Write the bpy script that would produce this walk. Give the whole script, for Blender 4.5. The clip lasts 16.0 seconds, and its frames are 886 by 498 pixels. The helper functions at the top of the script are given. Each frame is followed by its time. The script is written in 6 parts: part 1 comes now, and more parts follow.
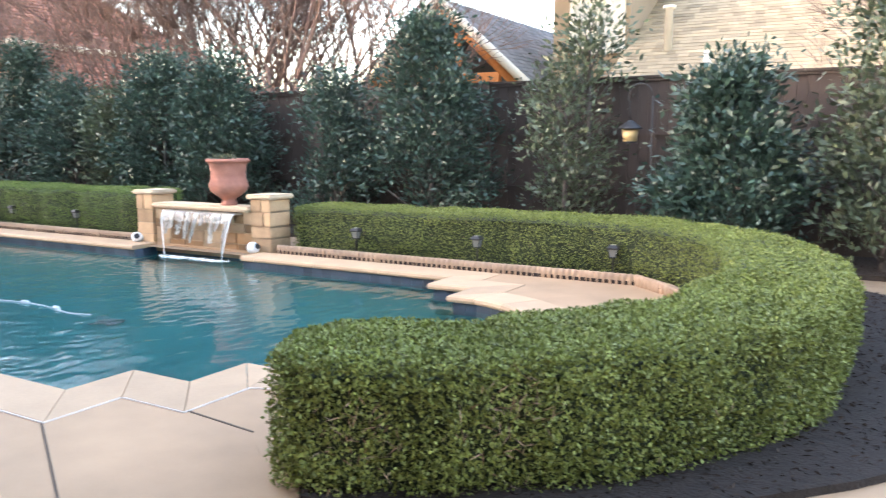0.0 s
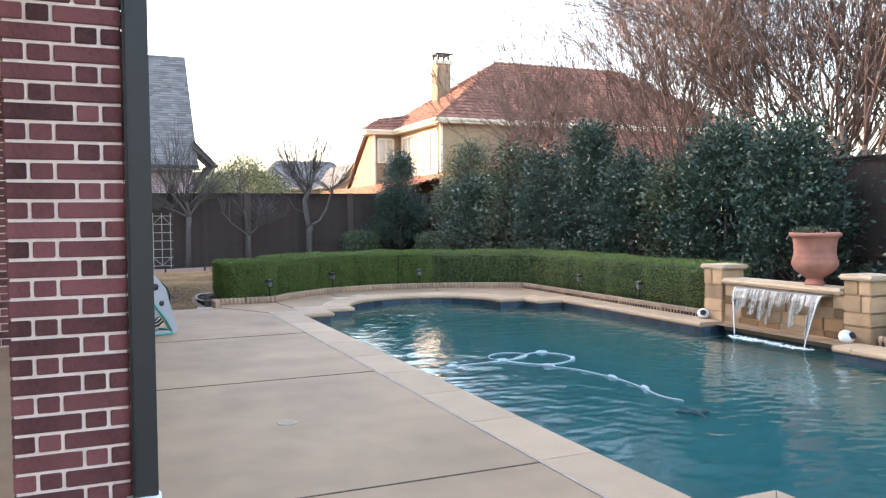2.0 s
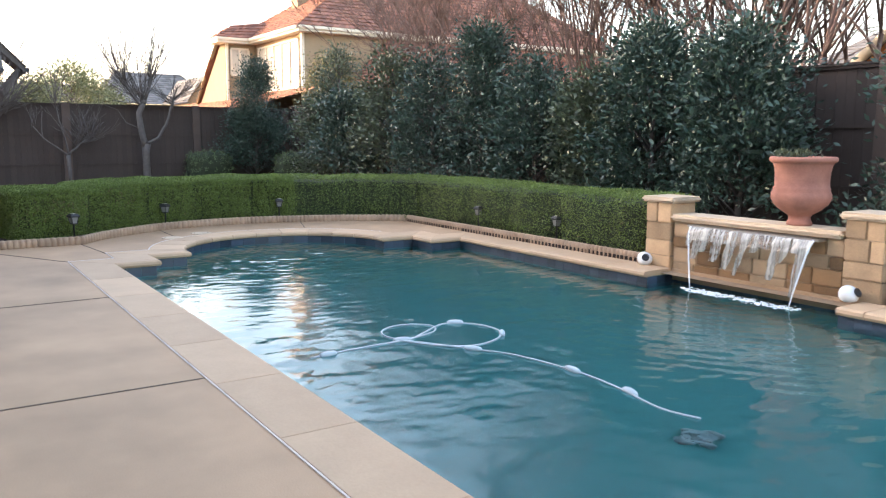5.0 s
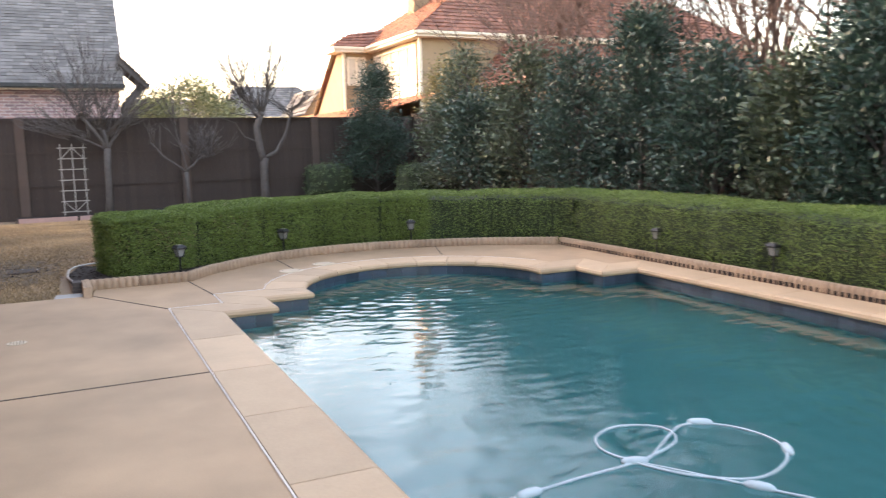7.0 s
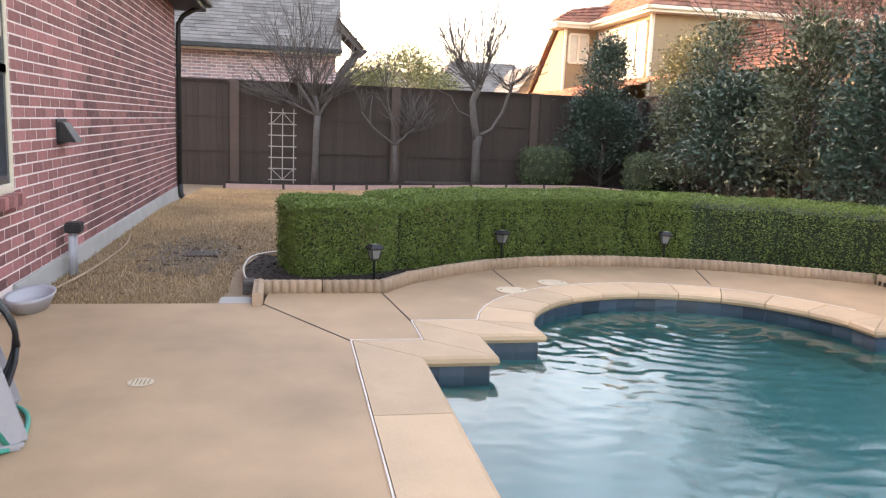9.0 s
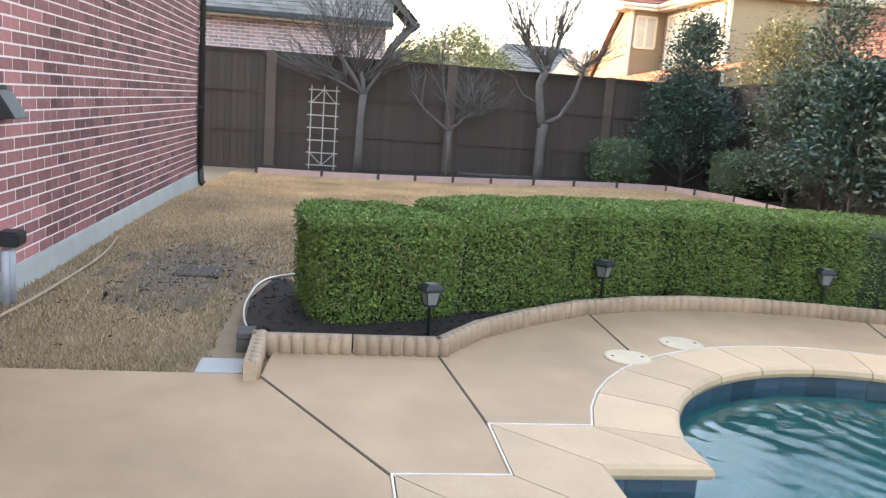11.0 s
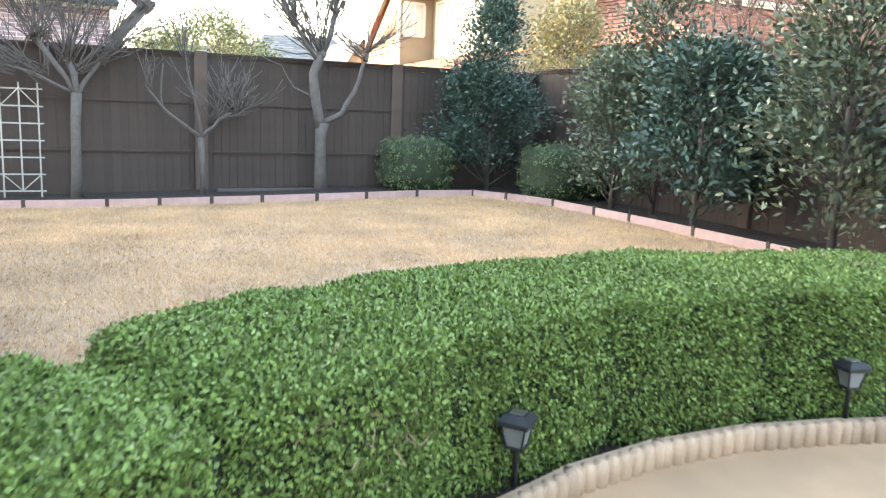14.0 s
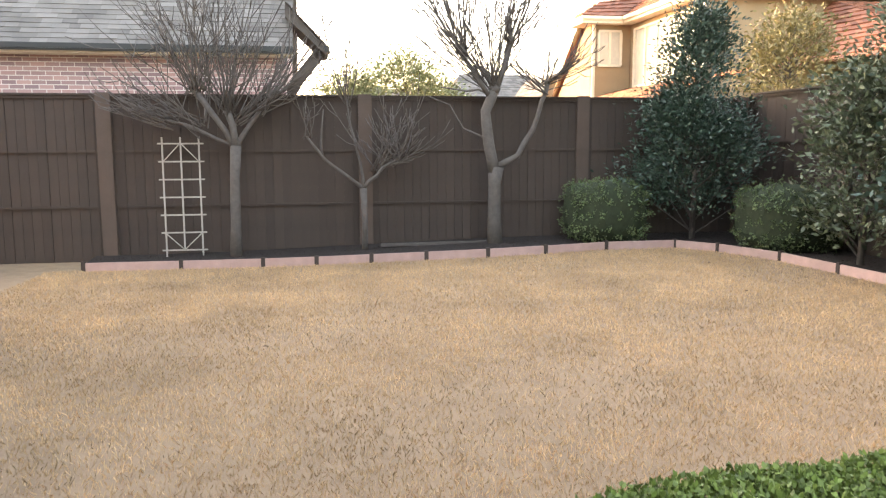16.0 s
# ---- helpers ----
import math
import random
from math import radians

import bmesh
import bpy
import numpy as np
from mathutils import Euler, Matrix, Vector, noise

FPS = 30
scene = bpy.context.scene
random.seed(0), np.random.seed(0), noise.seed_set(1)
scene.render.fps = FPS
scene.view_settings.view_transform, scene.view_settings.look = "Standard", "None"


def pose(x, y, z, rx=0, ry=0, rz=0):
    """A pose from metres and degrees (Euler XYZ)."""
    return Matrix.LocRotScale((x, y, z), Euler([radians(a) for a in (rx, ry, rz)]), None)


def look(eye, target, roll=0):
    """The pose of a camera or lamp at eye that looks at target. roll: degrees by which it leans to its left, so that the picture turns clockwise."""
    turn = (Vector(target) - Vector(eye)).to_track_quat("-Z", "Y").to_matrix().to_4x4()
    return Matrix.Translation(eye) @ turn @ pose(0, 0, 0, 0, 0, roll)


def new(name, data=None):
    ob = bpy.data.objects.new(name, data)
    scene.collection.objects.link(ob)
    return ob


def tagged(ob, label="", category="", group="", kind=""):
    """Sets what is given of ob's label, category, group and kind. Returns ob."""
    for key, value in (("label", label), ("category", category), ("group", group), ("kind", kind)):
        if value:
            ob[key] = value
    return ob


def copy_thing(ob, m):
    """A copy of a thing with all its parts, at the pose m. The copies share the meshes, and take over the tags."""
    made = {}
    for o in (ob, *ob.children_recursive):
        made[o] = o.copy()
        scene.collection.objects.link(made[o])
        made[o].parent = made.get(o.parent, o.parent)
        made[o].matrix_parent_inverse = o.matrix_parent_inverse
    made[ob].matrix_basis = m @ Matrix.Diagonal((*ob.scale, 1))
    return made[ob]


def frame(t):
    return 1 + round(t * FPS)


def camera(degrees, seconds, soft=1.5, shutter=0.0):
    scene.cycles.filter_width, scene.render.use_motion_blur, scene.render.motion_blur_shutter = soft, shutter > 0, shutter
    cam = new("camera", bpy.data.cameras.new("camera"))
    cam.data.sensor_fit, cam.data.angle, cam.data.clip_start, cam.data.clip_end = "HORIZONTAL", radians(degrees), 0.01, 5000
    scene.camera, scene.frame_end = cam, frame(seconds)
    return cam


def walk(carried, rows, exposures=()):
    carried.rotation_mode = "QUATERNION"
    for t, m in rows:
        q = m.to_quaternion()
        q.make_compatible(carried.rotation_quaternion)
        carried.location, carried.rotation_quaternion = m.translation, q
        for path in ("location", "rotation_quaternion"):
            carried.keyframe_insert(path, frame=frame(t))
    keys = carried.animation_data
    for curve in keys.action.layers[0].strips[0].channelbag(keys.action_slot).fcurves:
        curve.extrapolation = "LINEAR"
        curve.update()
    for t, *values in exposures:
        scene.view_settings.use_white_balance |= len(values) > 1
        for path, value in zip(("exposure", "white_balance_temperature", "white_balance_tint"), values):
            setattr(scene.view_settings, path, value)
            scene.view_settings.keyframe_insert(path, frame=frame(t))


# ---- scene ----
cam = camera(58.7, 16.0, 1.2, 0.35)
METRES, EYE, TILT, LEAN, TURN = 16.7, 1.5, 0.0, 0.0, 30.3
ROWS = [
    (0.0, 0.0, 0.0, 0.0, -0.01, -7.65, 0.08),
    (0.5, -0.0084, 0.0005, 0.0013, 6.81, -7.01, 0.73),
    (1.0, -0.0254, 0.0029, 0.0026, 17.75, -4.81, 1.18),
    (1.5, -0.0421, 0.0144, 0.0, 29.76, -3.34, 0.66),
    (2.0, -0.06, 0.0333, 0.0021, 36.18, -2.41, 0.5),
    (2.5, -0.0788, 0.0493, 0.0018, 32.59, -3.34, 1.02),
    (3.0, -0.0973, 0.0701, -0.0016, 28.27, -6.41, 1.97),
    (5.5, -0.192, 0.2024, -0.0032, 26.55, -8.15, -0.57),
    (6.0, -0.2177, 0.2282, -0.002, 28.24, -7.92, 0.22),
    (6.5, -0.239, 0.2484, -0.0016, 28.22, -7.67, 1.45),
    (7.0, -0.2634, 0.2694, -0.0007, 34.21, -7.53, 1.2),
    (7.5, -0.2903, 0.2912, -0.0005, 37.93, -7.79, 0.46),
    (8.0, -0.3182, 0.3179, -0.0006, 43.36, -8.03, -0.31),
    (8.5, -0.3489, 0.3411, 0.0002, 47.28, -8.49, -1.38),
    (11.0, -0.4955, 0.4395, -0.0003, 52.33, -10.4, -4.19),
    (11.5, -0.5214, 0.4561, 0.0008, 58.81, -8.91, -2.22),
    (12.0, -0.5517, 0.4729, 0.0019, 55.5, -7.23, -0.98),
    (12.5, -0.5784, 0.4933, 0.0019, 52.01, -7.08, -1.09),
    (13.0, -0.6081, 0.5183, 0.0, 42.51, -8.64, -0.77),
    (13.5, -0.6265, 0.5443, -0.0005, 35.93, -10.58, -1.82),
    (14.0, -0.6473, 0.5719, 0.0012, 35.63, -9.89, -2.34),
    (14.5, -0.6672, 0.6024, 0.0047, 38.6, -8.33, -2.32),
    (15.0, -0.681, 0.6277, 0.0054, 45.04, -7.91, -1.54),
    (15.5, -0.6993, 0.6517, 0.0066, 48.33, -7.42, -0.79),
    (16.0, -0.7115, 0.673, 0.0069, 49.88, -7.69, 0.14),
]
walk(cam, [(t, pose(0, 0, EYE, TILT, LEAN, TURN) @ pose(METRES * x, METRES * y, METRES * z, 90 + pitch, roll, yaw)) for t, x, y, z, yaw, pitch, roll in ROWS],
     exposures=[(0.0, 3.82, 6200, 19), (1.5, 3.32, 6050, 17), (3.0, 3.2, 6250, 18), (5.5, 3.28, 6350, 20), (8.5, 3.47, 7300, 25), (11.0, 3.70, 6550, 14), (12.5, 4.04, 6200, 9), (13.5, 4.37, 6200, 10), (14.0, 4.38, 6300, 10), (15.0, 4.05, 7150, 16), (16.0, 3.86, 7550, 18)])

# ---- light ----
SUN_AZ, SUN_EL = radians(222), radians(7)
world = bpy.data.worlds.new("world")
scene.world = world
world.use_nodes = True
sky = world.node_tree.nodes.new("ShaderNodeTexSky")
sky.sky_type, sky.sun_disc = "NISHITA", False
sky.dust_density = 2.2
sky.sun_elevation, sky.sun_rotation = SUN_EL, radians(90) - SUN_AZ
# thin high cloud: it pales the blue and mottles the brightness softly
pale = world.node_tree.nodes.new("ShaderNodeHueSaturation")
pale.inputs["Saturation"].default_value = 0.80
world.node_tree.links.new(sky.outputs[0], pale.inputs["Color"])
cloud = world.node_tree.nodes.new("ShaderNodeTexNoise")
cloud.inputs["Scale"].default_value, cloud.inputs["Detail"].default_value, cloud.inputs["Distortion"].default_value = 4.5, 5, 0.8
world.node_tree.links.new(world.node_tree.nodes.new("ShaderNodeTexCoord").outputs["Generated"], cloud.inputs["Vector"])
thick = world.node_tree.nodes.new("ShaderNodeMapRange")
thick.inputs["From Min"].default_value, thick.inputs["From Max"].default_value = 0.35, 0.68
thick.inputs["To Min"].default_value, thick.inputs["To Max"].default_value = 0.85, 1.45
world.node_tree.links.new(cloud.outputs["Fac"], thick.inputs["Value"])
world.node_tree.links.new(thick.outputs[0], pale.inputs["Value"])
world.node_tree.links.new(pale.outputs[0], world.node_tree.nodes["Background"].inputs[0])
world.node_tree.nodes["Background"].inputs[1].default_value = 0.15
sun = new("sun", bpy.data.lights.new("sun", "SUN"))
sun.data.energy, sun.data.angle, sun.data.color = 0.38, radians(0.6), (1.0, 0.82, 0.60)
sun_way = Vector((math.cos(SUN_AZ) * math.cos(SUN_EL), math.sin(SUN_AZ) * math.cos(SUN_EL), math.sin(SUN_EL)))
sun.matrix_world = look(sun_way * 50, (0, 0, 0))


# ---- helpers of the scene ----
def mesh_of(name, bm):
    me = bpy.data.meshes.new(name)
    bm.to_mesh(me)
    bm.free()
    return me


def part(name, bm, material, parent=None, label=""):
    ob = new(name, mesh_of(name, bm))
    ob.data.materials.append(material)
    if parent:
        ob.parent = parent
    if label:
        ob["label"] = label
    return ob


def thing(name, label, category, at=(0, 0, 0), turn=0, group="", kind=""):
    ob = new(name)
    ob.empty_display_size = 0.1
    ob.matrix_basis = pose(*at, 0, 0, turn)
    return tagged(ob, label, category, group, kind)


def add_box(bm, lo, hi, bevel=0.0, m=None):
    lo, hi = Vector(lo), Vector(hi)
    got = bmesh.ops.create_cube(bm, size=1)["verts"]
    for v in got:
        v.co = Vector([lo[i] + (hi[i] - lo[i]) * (v.co[i] + 0.5) for i in range(3)])
    if bevel:
        edges = list({e for v in got for e in v.link_edges})
        got = bmesh.ops.bevel(bm, geom=edges, offset=bevel, segments=2, affect="EDGES")["verts"]
    if m:
        bmesh.ops.transform(bm, matrix=m, verts=list({v for v in got}))
    return bm


def box(lo, hi, bevel=0.0, m=None):
    return add_box(bmesh.new(), lo, hi, bevel, m)


def lathe(bm, profile, n=24, at=(0, 0, 0)):
    rings = []
    for r, z in profile:
        rings.append([bm.verts.new((at[0] + r * math.cos(2 * math.pi * i / n), at[1] + r * math.sin(2 * math.pi * i / n), at[2] + z)) for i in range(n)])
    for a, b in zip(rings, rings[1:]):
        for i in range(n):
            bm.faces.new((a[i], a[(i + 1) % n], b[(i + 1) % n], b[i]))
    bm.faces.new(rings[0][::-1])
    bm.faces.new(rings[-1])
    for f in bm.faces:
        f.smooth = True
    return bm


def tube(bm, points, radii, n=6):
    """A tapering tube along points."""
    points = [Vector(p) for p in points]
    if not hasattr(radii, "__len__"):
        radii = [radii] * len(points)
    rings = []
    for i, p in enumerate(points):
        d = (points[min(i + 1, len(points) - 1)] - points[max(i - 1, 0)]).normalized()
        a = d.orthogonal().normalized() if i == 0 else (side - d * side.dot(d)).normalized()
        side = a
        b = d.cross(a)
        rings.append([bm.verts.new(p + radii[i] * (a * math.cos(2 * math.pi * k / n) + b * math.sin(2 * math.pi * k / n))) for k in range(n)])
    for r, s in zip(rings, rings[1:]):
        for k in range(n):
            bm.faces.new((r[k], r[(k + 1) % n], s[(k + 1) % n], s[k])).smooth = True
    bm.faces.new(rings[0][::-1])
    bm.faces.new(rings[-1])
    return bm


def prism(outline, z0, z1, holes=()):
    """A slab with the outline, and holes through it, from z0 to z1."""
    bm = bmesh.new()
    edges = []
    for loop in (outline, *holes):
        vs = [bm.verts.new((p[0], p[1], z1)) for p in loop]
        edges += [bm.edges.new((vs[i], vs[(i + 1) % len(vs)])) for i in range(len(vs))]
    bmesh.ops.triangle_fill(bm, use_beauty=True, edges=edges, normal=(0, 0, 1))
    if z1 > z0:
        top = list(bm.faces)
        ext = bmesh.ops.extrude_face_region(bm, geom=top)
        vs = [g for g in ext["geom"] if isinstance(g, bmesh.types.BMVert)]
        bmesh.ops.translate(bm, vec=(0, 0, z0 - z1), verts=vs)
        bmesh.ops.recalc_face_normals(bm, faces=bm.faces)
    return bm


def curve_through(points, step=0.15, closed=False):
    """A smooth line through a few control points."""
    pts = [Vector((p[0], p[1], 0)) for p in points]
    out = []
    for i in range(len(pts) - 1):
        p0, p1, p2, p3 = pts[max(i - 1, 0)], pts[i], pts[i + 1], pts[min(i + 2, len(pts) - 1)]
        n = max(1, int((p2 - p1).length / step))
        for k in range(n):
            t = k / n
            out.append(0.5 * (2 * p1 + (p2 - p0) * t + (2 * p0 - 5 * p1 + 4 * p2 - p3) * t * t + (3 * p1 - p0 - 3 * p2 + p3) * t ** 3))
    out.append(pts[-1])
    return out


def offset(line, d):
    """The line moved to its left by d."""
    out = []
    for i, p in enumerate(line):
        w = (line[min(i + 1, len(line) - 1)] - line[max(i - 1, 0)]).normalized()
        out.append(p + Vector((-w.y, w.x, 0)) * d)
    return out


# ---- materials ----
def material(name, colour, rough=0.8, metal=0.0, scale=8.0, vary=0.15, bump=0.1, fine=60.0, island=0.0, spec=0.5, random=0.0, stain=0.0, stain_scale=0.7):
    """A surface with grain, wear at two scales and relief. island, random: how far pieces differ."""
    mat = bpy.data.materials.new(name)
    mat.use_nodes = True
    nt = mat.node_tree
    bsdf = nt.nodes["Principled BSDF"]
    bsdf.inputs["Roughness"].default_value = rough
    bsdf.inputs["Metallic"].default_value = metal
    bsdf.inputs["Specular IOR Level"].default_value = spec
    co = nt.nodes.new("ShaderNodeTexCoord").outputs["Object"]
    def noise_node(s, detail=6):
        n = nt.nodes.new("ShaderNodeTexNoise")
        n.inputs["Scale"].default_value, n.inputs["Detail"].default_value = s, detail
        nt.links.new(co, n.inputs["Vector"])
        return n.outputs["Fac"]
    def maths(op, a, b):
        n = nt.nodes.new("ShaderNodeMath")
        n.operation = op
        for k, v in enumerate((a, b)):
            if hasattr(v, "links"):
                nt.links.new(v, n.inputs[k])
            else:
                n.inputs[k].default_value = v
        return n.outputs[0]
    big, small = noise_node(scale), noise_node(fine, 3)
    value = maths("ADD", maths("MULTIPLY", maths("SUBTRACT", big, 0.5), vary * 4), maths("MULTIPLY", maths("SUBTRACT", small, 0.5), vary * 2))
    if stain:
        value = maths("ADD", value, maths("MULTIPLY", maths("SUBTRACT", noise_node(stain_scale, 4), 0.5), stain * 4))
    if island:
        geo = nt.nodes.new("ShaderNodeNewGeometry")
        value = maths("ADD", value, maths("MULTIPLY", maths("SUBTRACT", geo.outputs["Random Per Island"], 0.5), island * 2))
    if random:
        info = nt.nodes.new("ShaderNodeObjectInfo")
        value = maths("ADD", value, maths("MULTIPLY", maths("SUBTRACT", info.outputs["Random"], 0.5), random * 2))
    mix = nt.nodes.new("ShaderNodeHueSaturation")
    mix.inputs["Color"].default_value = (*colour, 1)
    nt.links.new(maths("ADD", value, 1.0), mix.inputs["Value"])
    nt.links.new(mix.outputs[0], bsdf.inputs["Base Color"])
    if bump:
        b = nt.nodes.new("ShaderNodeBump")
        b.inputs["Strength"].default_value, b.inputs["Distance"].default_value = bump, 0.01
        nt.links.new(maths("ADD", big, small), b.inputs["Height"])
        nt.links.new(b.outputs[0], bsdf.inputs["Normal"])
    return mat


CONCRETE = material("concrete_deck", (0.412, 0.268, 0.157), 0.72, scale=2.6, vary=0.11, bump=0.14, fine=120, stain=0.20)
COPING = material("coping_stone", (0.50, 0.34, 0.208), 0.7, scale=3.0, vary=0.08, bump=0.15, random=0.12)
JOINT = material("joint", (0.10, 0.07, 0.05), 0.9)
SEALANT = material("sealant", (0.68, 0.60, 0.53), 0.8)
TILE = material("pool_tile", (0.05, 0.07, 0.10), 0.35, scale=5, vary=0.12, random=0.3)
PLASTER = material("pool_plaster", (0.075, 0.245, 0.255), 0.8, scale=1.5, vary=0.06)
SOIL = material("mulch_soil", (0.020, 0.0125, 0.0095), 0.95, scale=14, vary=0.3, bump=1.0)
CHIP = material("mulch_chip", (0.032, 0.019, 0.013), 0.95, scale=20, vary=0.2, island=0.5)
LAWN = material("dormant_lawn", (0.29, 0.20, 0.125), 0.95, scale=5, vary=0.14, bump=0.6, fine=90, stain=0.12, stain_scale=0.5)
DULL_BLADE = material("brown_grass", (0.27, 0.185, 0.10), 0.85, scale=1.2, vary=0.18, bump=0.0, fine=9, island=0.30)
BLADE = material("dormant_grass", (0.50, 0.332, 0.178), 0.8, scale=1.2, vary=0.14, bump=0.0, fine=9, island=0.20, stain=0.36, stain_scale=0.9)
# near-black green: the shade between the leaves is put into this colour
SHADED_CORE = material("shaded_foliage_core", (0.022, 0.032, 0.013), 0.9, scale=10, vary=0.3, bump=0.8)
HEDGE_LEAF = material("hedge_leaf", (0.125, 0.174, 0.040), 0.5, scale=1.5, vary=0.12, bump=0.0, fine=8, island=0.42, spec=0.3)
# hedge leaf made lighter and yellower; the near hedge's light is in the colour
LIT_HEDGE_LEAF = material("lit_hedge_leaf", (0.165, 0.192, 0.046), 0.5, scale=1.5, vary=0.14, bump=0.0, fine=8, island=0.42, spec=0.3)
SHRUB_LEAF = material("clipped_shrub_leaf", (0.095, 0.135, 0.055), 0.5, scale=1.5, vary=0.10, bump=0.0, fine=8, island=0.26)
HOLLY_LEAF = material("holly_leaf", (0.034, 0.064, 0.044), 0.45, scale=1.0, vary=0.12, bump=0.0, fine=6, island=0.38)
MAGNOLIA_LEAF = material("magnolia_leaf", (0.074, 0.094, 0.052), 0.45, scale=1.0, vary=0.15, bump=0.0, fine=6, island=0.45)
GOLD_LEAF = material("olive_gold_leaf", (0.185, 0.155, 0.06), 0.6, scale=1.0, vary=0.12, bump=0.0, fine=6, island=0.4)
WALNUT_LEAF = material("spring_leaf", (0.17, 0.18, 0.08), 0.6, scale=1.0, vary=0.12, bump=0.0, fine=6, island=0.4)
BARK = material("grey_bark", (0.095, 0.08, 0.072), 0.9, scale=12, vary=0.2, bump=0.4)
GREY_TWIG = material("pale_grey_bark", (0.098, 0.084, 0.076), 0.9, scale=14, vary=0.2, bump=0.3)
TWIG = material("brown_twig", (0.16, 0.10, 0.078), 0.9, scale=8, vary=0.2, bump=0.2)
DRY_TWIG = material("dry_twig", (0.20, 0.13, 0.08), 0.9, scale=8, vary=0.2, bump=0.0, island=0.3)
FENCE = material("fence_wood", (0.052, 0.036, 0.029), 0.8, scale=3, vary=0.14, bump=0.25, random=0.12)
POST = material("fence_post_wood", (0.085, 0.058, 0.046), 0.8, scale=3, vary=0.12, bump=0.25, random=0.1)
BRICK = material("red_brick", (0.285, 0.112, 0.104), 0.85, scale=12, vary=0.20, bump=0.3, random=0.42, island=0.30)
MORTAR = material("mortar", (0.80, 0.67, 0.62), 0.9, scale=20, vary=0.1, bump=0.3)
FOUNDATION = material("foundation", (0.42, 0.40, 0.37), 0.9, scale=4, vary=0.08, bump=0.2, stain=0.1)
STONE = material("ashlar_stone", (0.42, 0.28, 0.16), 0.85, scale=5, vary=0.18, bump=0.35, random=0.28)
CAP = material("cast_cap", (0.55, 0.43, 0.30), 0.75, scale=4, vary=0.10, bump=0.2, random=0.06)
TERRACOTTA = material("terracotta", (0.35, 0.150, 0.105), 0.85, scale=9, vary=0.15, bump=0.2, stain=0.30, stain_scale=3.5)
WET_STONE = material("wet_ashlar", (0.235, 0.135, 0.065), 0.30, scale=5, vary=0.22, bump=0.35, random=0.45)
WET_PALE = material("wet_pale_ashlar", (0.36, 0.25, 0.15), 0.35, scale=5, vary=0.18, bump=0.35, random=0.25)
STONE_MORTAR = material("stone_mortar", (0.36, 0.27, 0.18), 0.9, scale=20, vary=0.1, bump=0.3)
STUCCO = material("cream_stucco", (0.30, 0.215, 0.13), 0.9, scale=2, vary=0.06, bump=0.2)
TRIM = material("cream_trim", (0.68, 0.60, 0.47), 0.7, scale=3, vary=0.05, bump=0.05)
ROOF_RED = material("clay_tile_roof", (0.27, 0.115, 0.075), 0.85, scale=2, vary=0.18, bump=0.3, island=0.35)
ROOF_GREY = material("grey_shingles", (0.16, 0.145, 0.135), 0.9, scale=2, vary=0.15, bump=0.3, island=0.27)
ROOF_TAN = material("tan_shingles", (0.34, 0.26, 0.16), 0.9, scale=2, vary=0.15, bump=0.3, island=0.25)
EDGER = material("edging_concrete", (0.36, 0.25, 0.17), 0.9, scale=8, vary=0.14, bump=0.3, random=0.15)
PINK = material("pink_edging", (0.42, 0.28, 0.25), 0.85, scale=6, vary=0.12, bump=0.2, random=0.12)
STAKE = material("dark_stake", (0.05, 0.035, 0.03), 0.8)
BLACK = material("black_plastic", (0.018, 0.018, 0.02), 0.5, scale=20, vary=0.1, bump=0.05)
BRONZE = material("dark_bronze", (0.016, 0.017, 0.019), 0.5, scale=10, vary=0.1, bump=0.03)
GREY_PLASTIC = material("grey_plastic", (0.36, 0.35, 0.37), 0.5, scale=10, vary=0.06, bump=0.05)
# mixed red and near-black brick, with the porch's shade put into the colour
SHADED_BRICK = material("shaded_mixed_brick", (0.135, 0.047, 0.05), 0.85, scale=14, vary=0.24, bump=0.3, random=0.55)
HOSE = material("white_hose", (0.46, 0.53, 0.55), 0.5, scale=10, vary=0.05, bump=0.03)
WHITE_PLASTIC = material("white_plastic", (0.75, 0.76, 0.76), 0.5, scale=10, vary=0.04, bump=0.03)
TEAL = material("teal_hose", (0.03, 0.30, 0.22), 0.5, scale=20, vary=0.08, bump=0.05)
LANTERN_GLASS = material("frosted_lens", (0.17, 0.175, 0.17), 0.3, scale=10, vary=0.06, bump=0.05)
AMBER_GLASS = material("amber_lens", (0.60, 0.45, 0.22), 0.3, scale=10, vary=0.06, bump=0.05)
TIMBER = material("orange_timber", (0.52, 0.19, 0.05), 0.7, scale=6, vary=0.15, bump=0.2)
PALE_WOOD = material("pale_trellis", (0.40, 0.37, 0.33), 0.8, scale=14, vary=0.12, bump=0.1)
GLASS_DARK = material("window_glass", (0.05, 0.06, 0.07), 0.05, scale=1, vary=0.02, bump=0.0)
# pale panes: the sky's reflection, along with the blinds, is put into the colour
SKY_BLIND_GLASS = material("sky_reflection_and_blind", (0.52, 0.48, 0.40), 0.12, scale=3, vary=0.10, bump=0.0)
METAL = material("steel_lip", (0.45, 0.43, 0.40), 0.35, metal=0.9, scale=8, vary=0.1, bump=0.05)


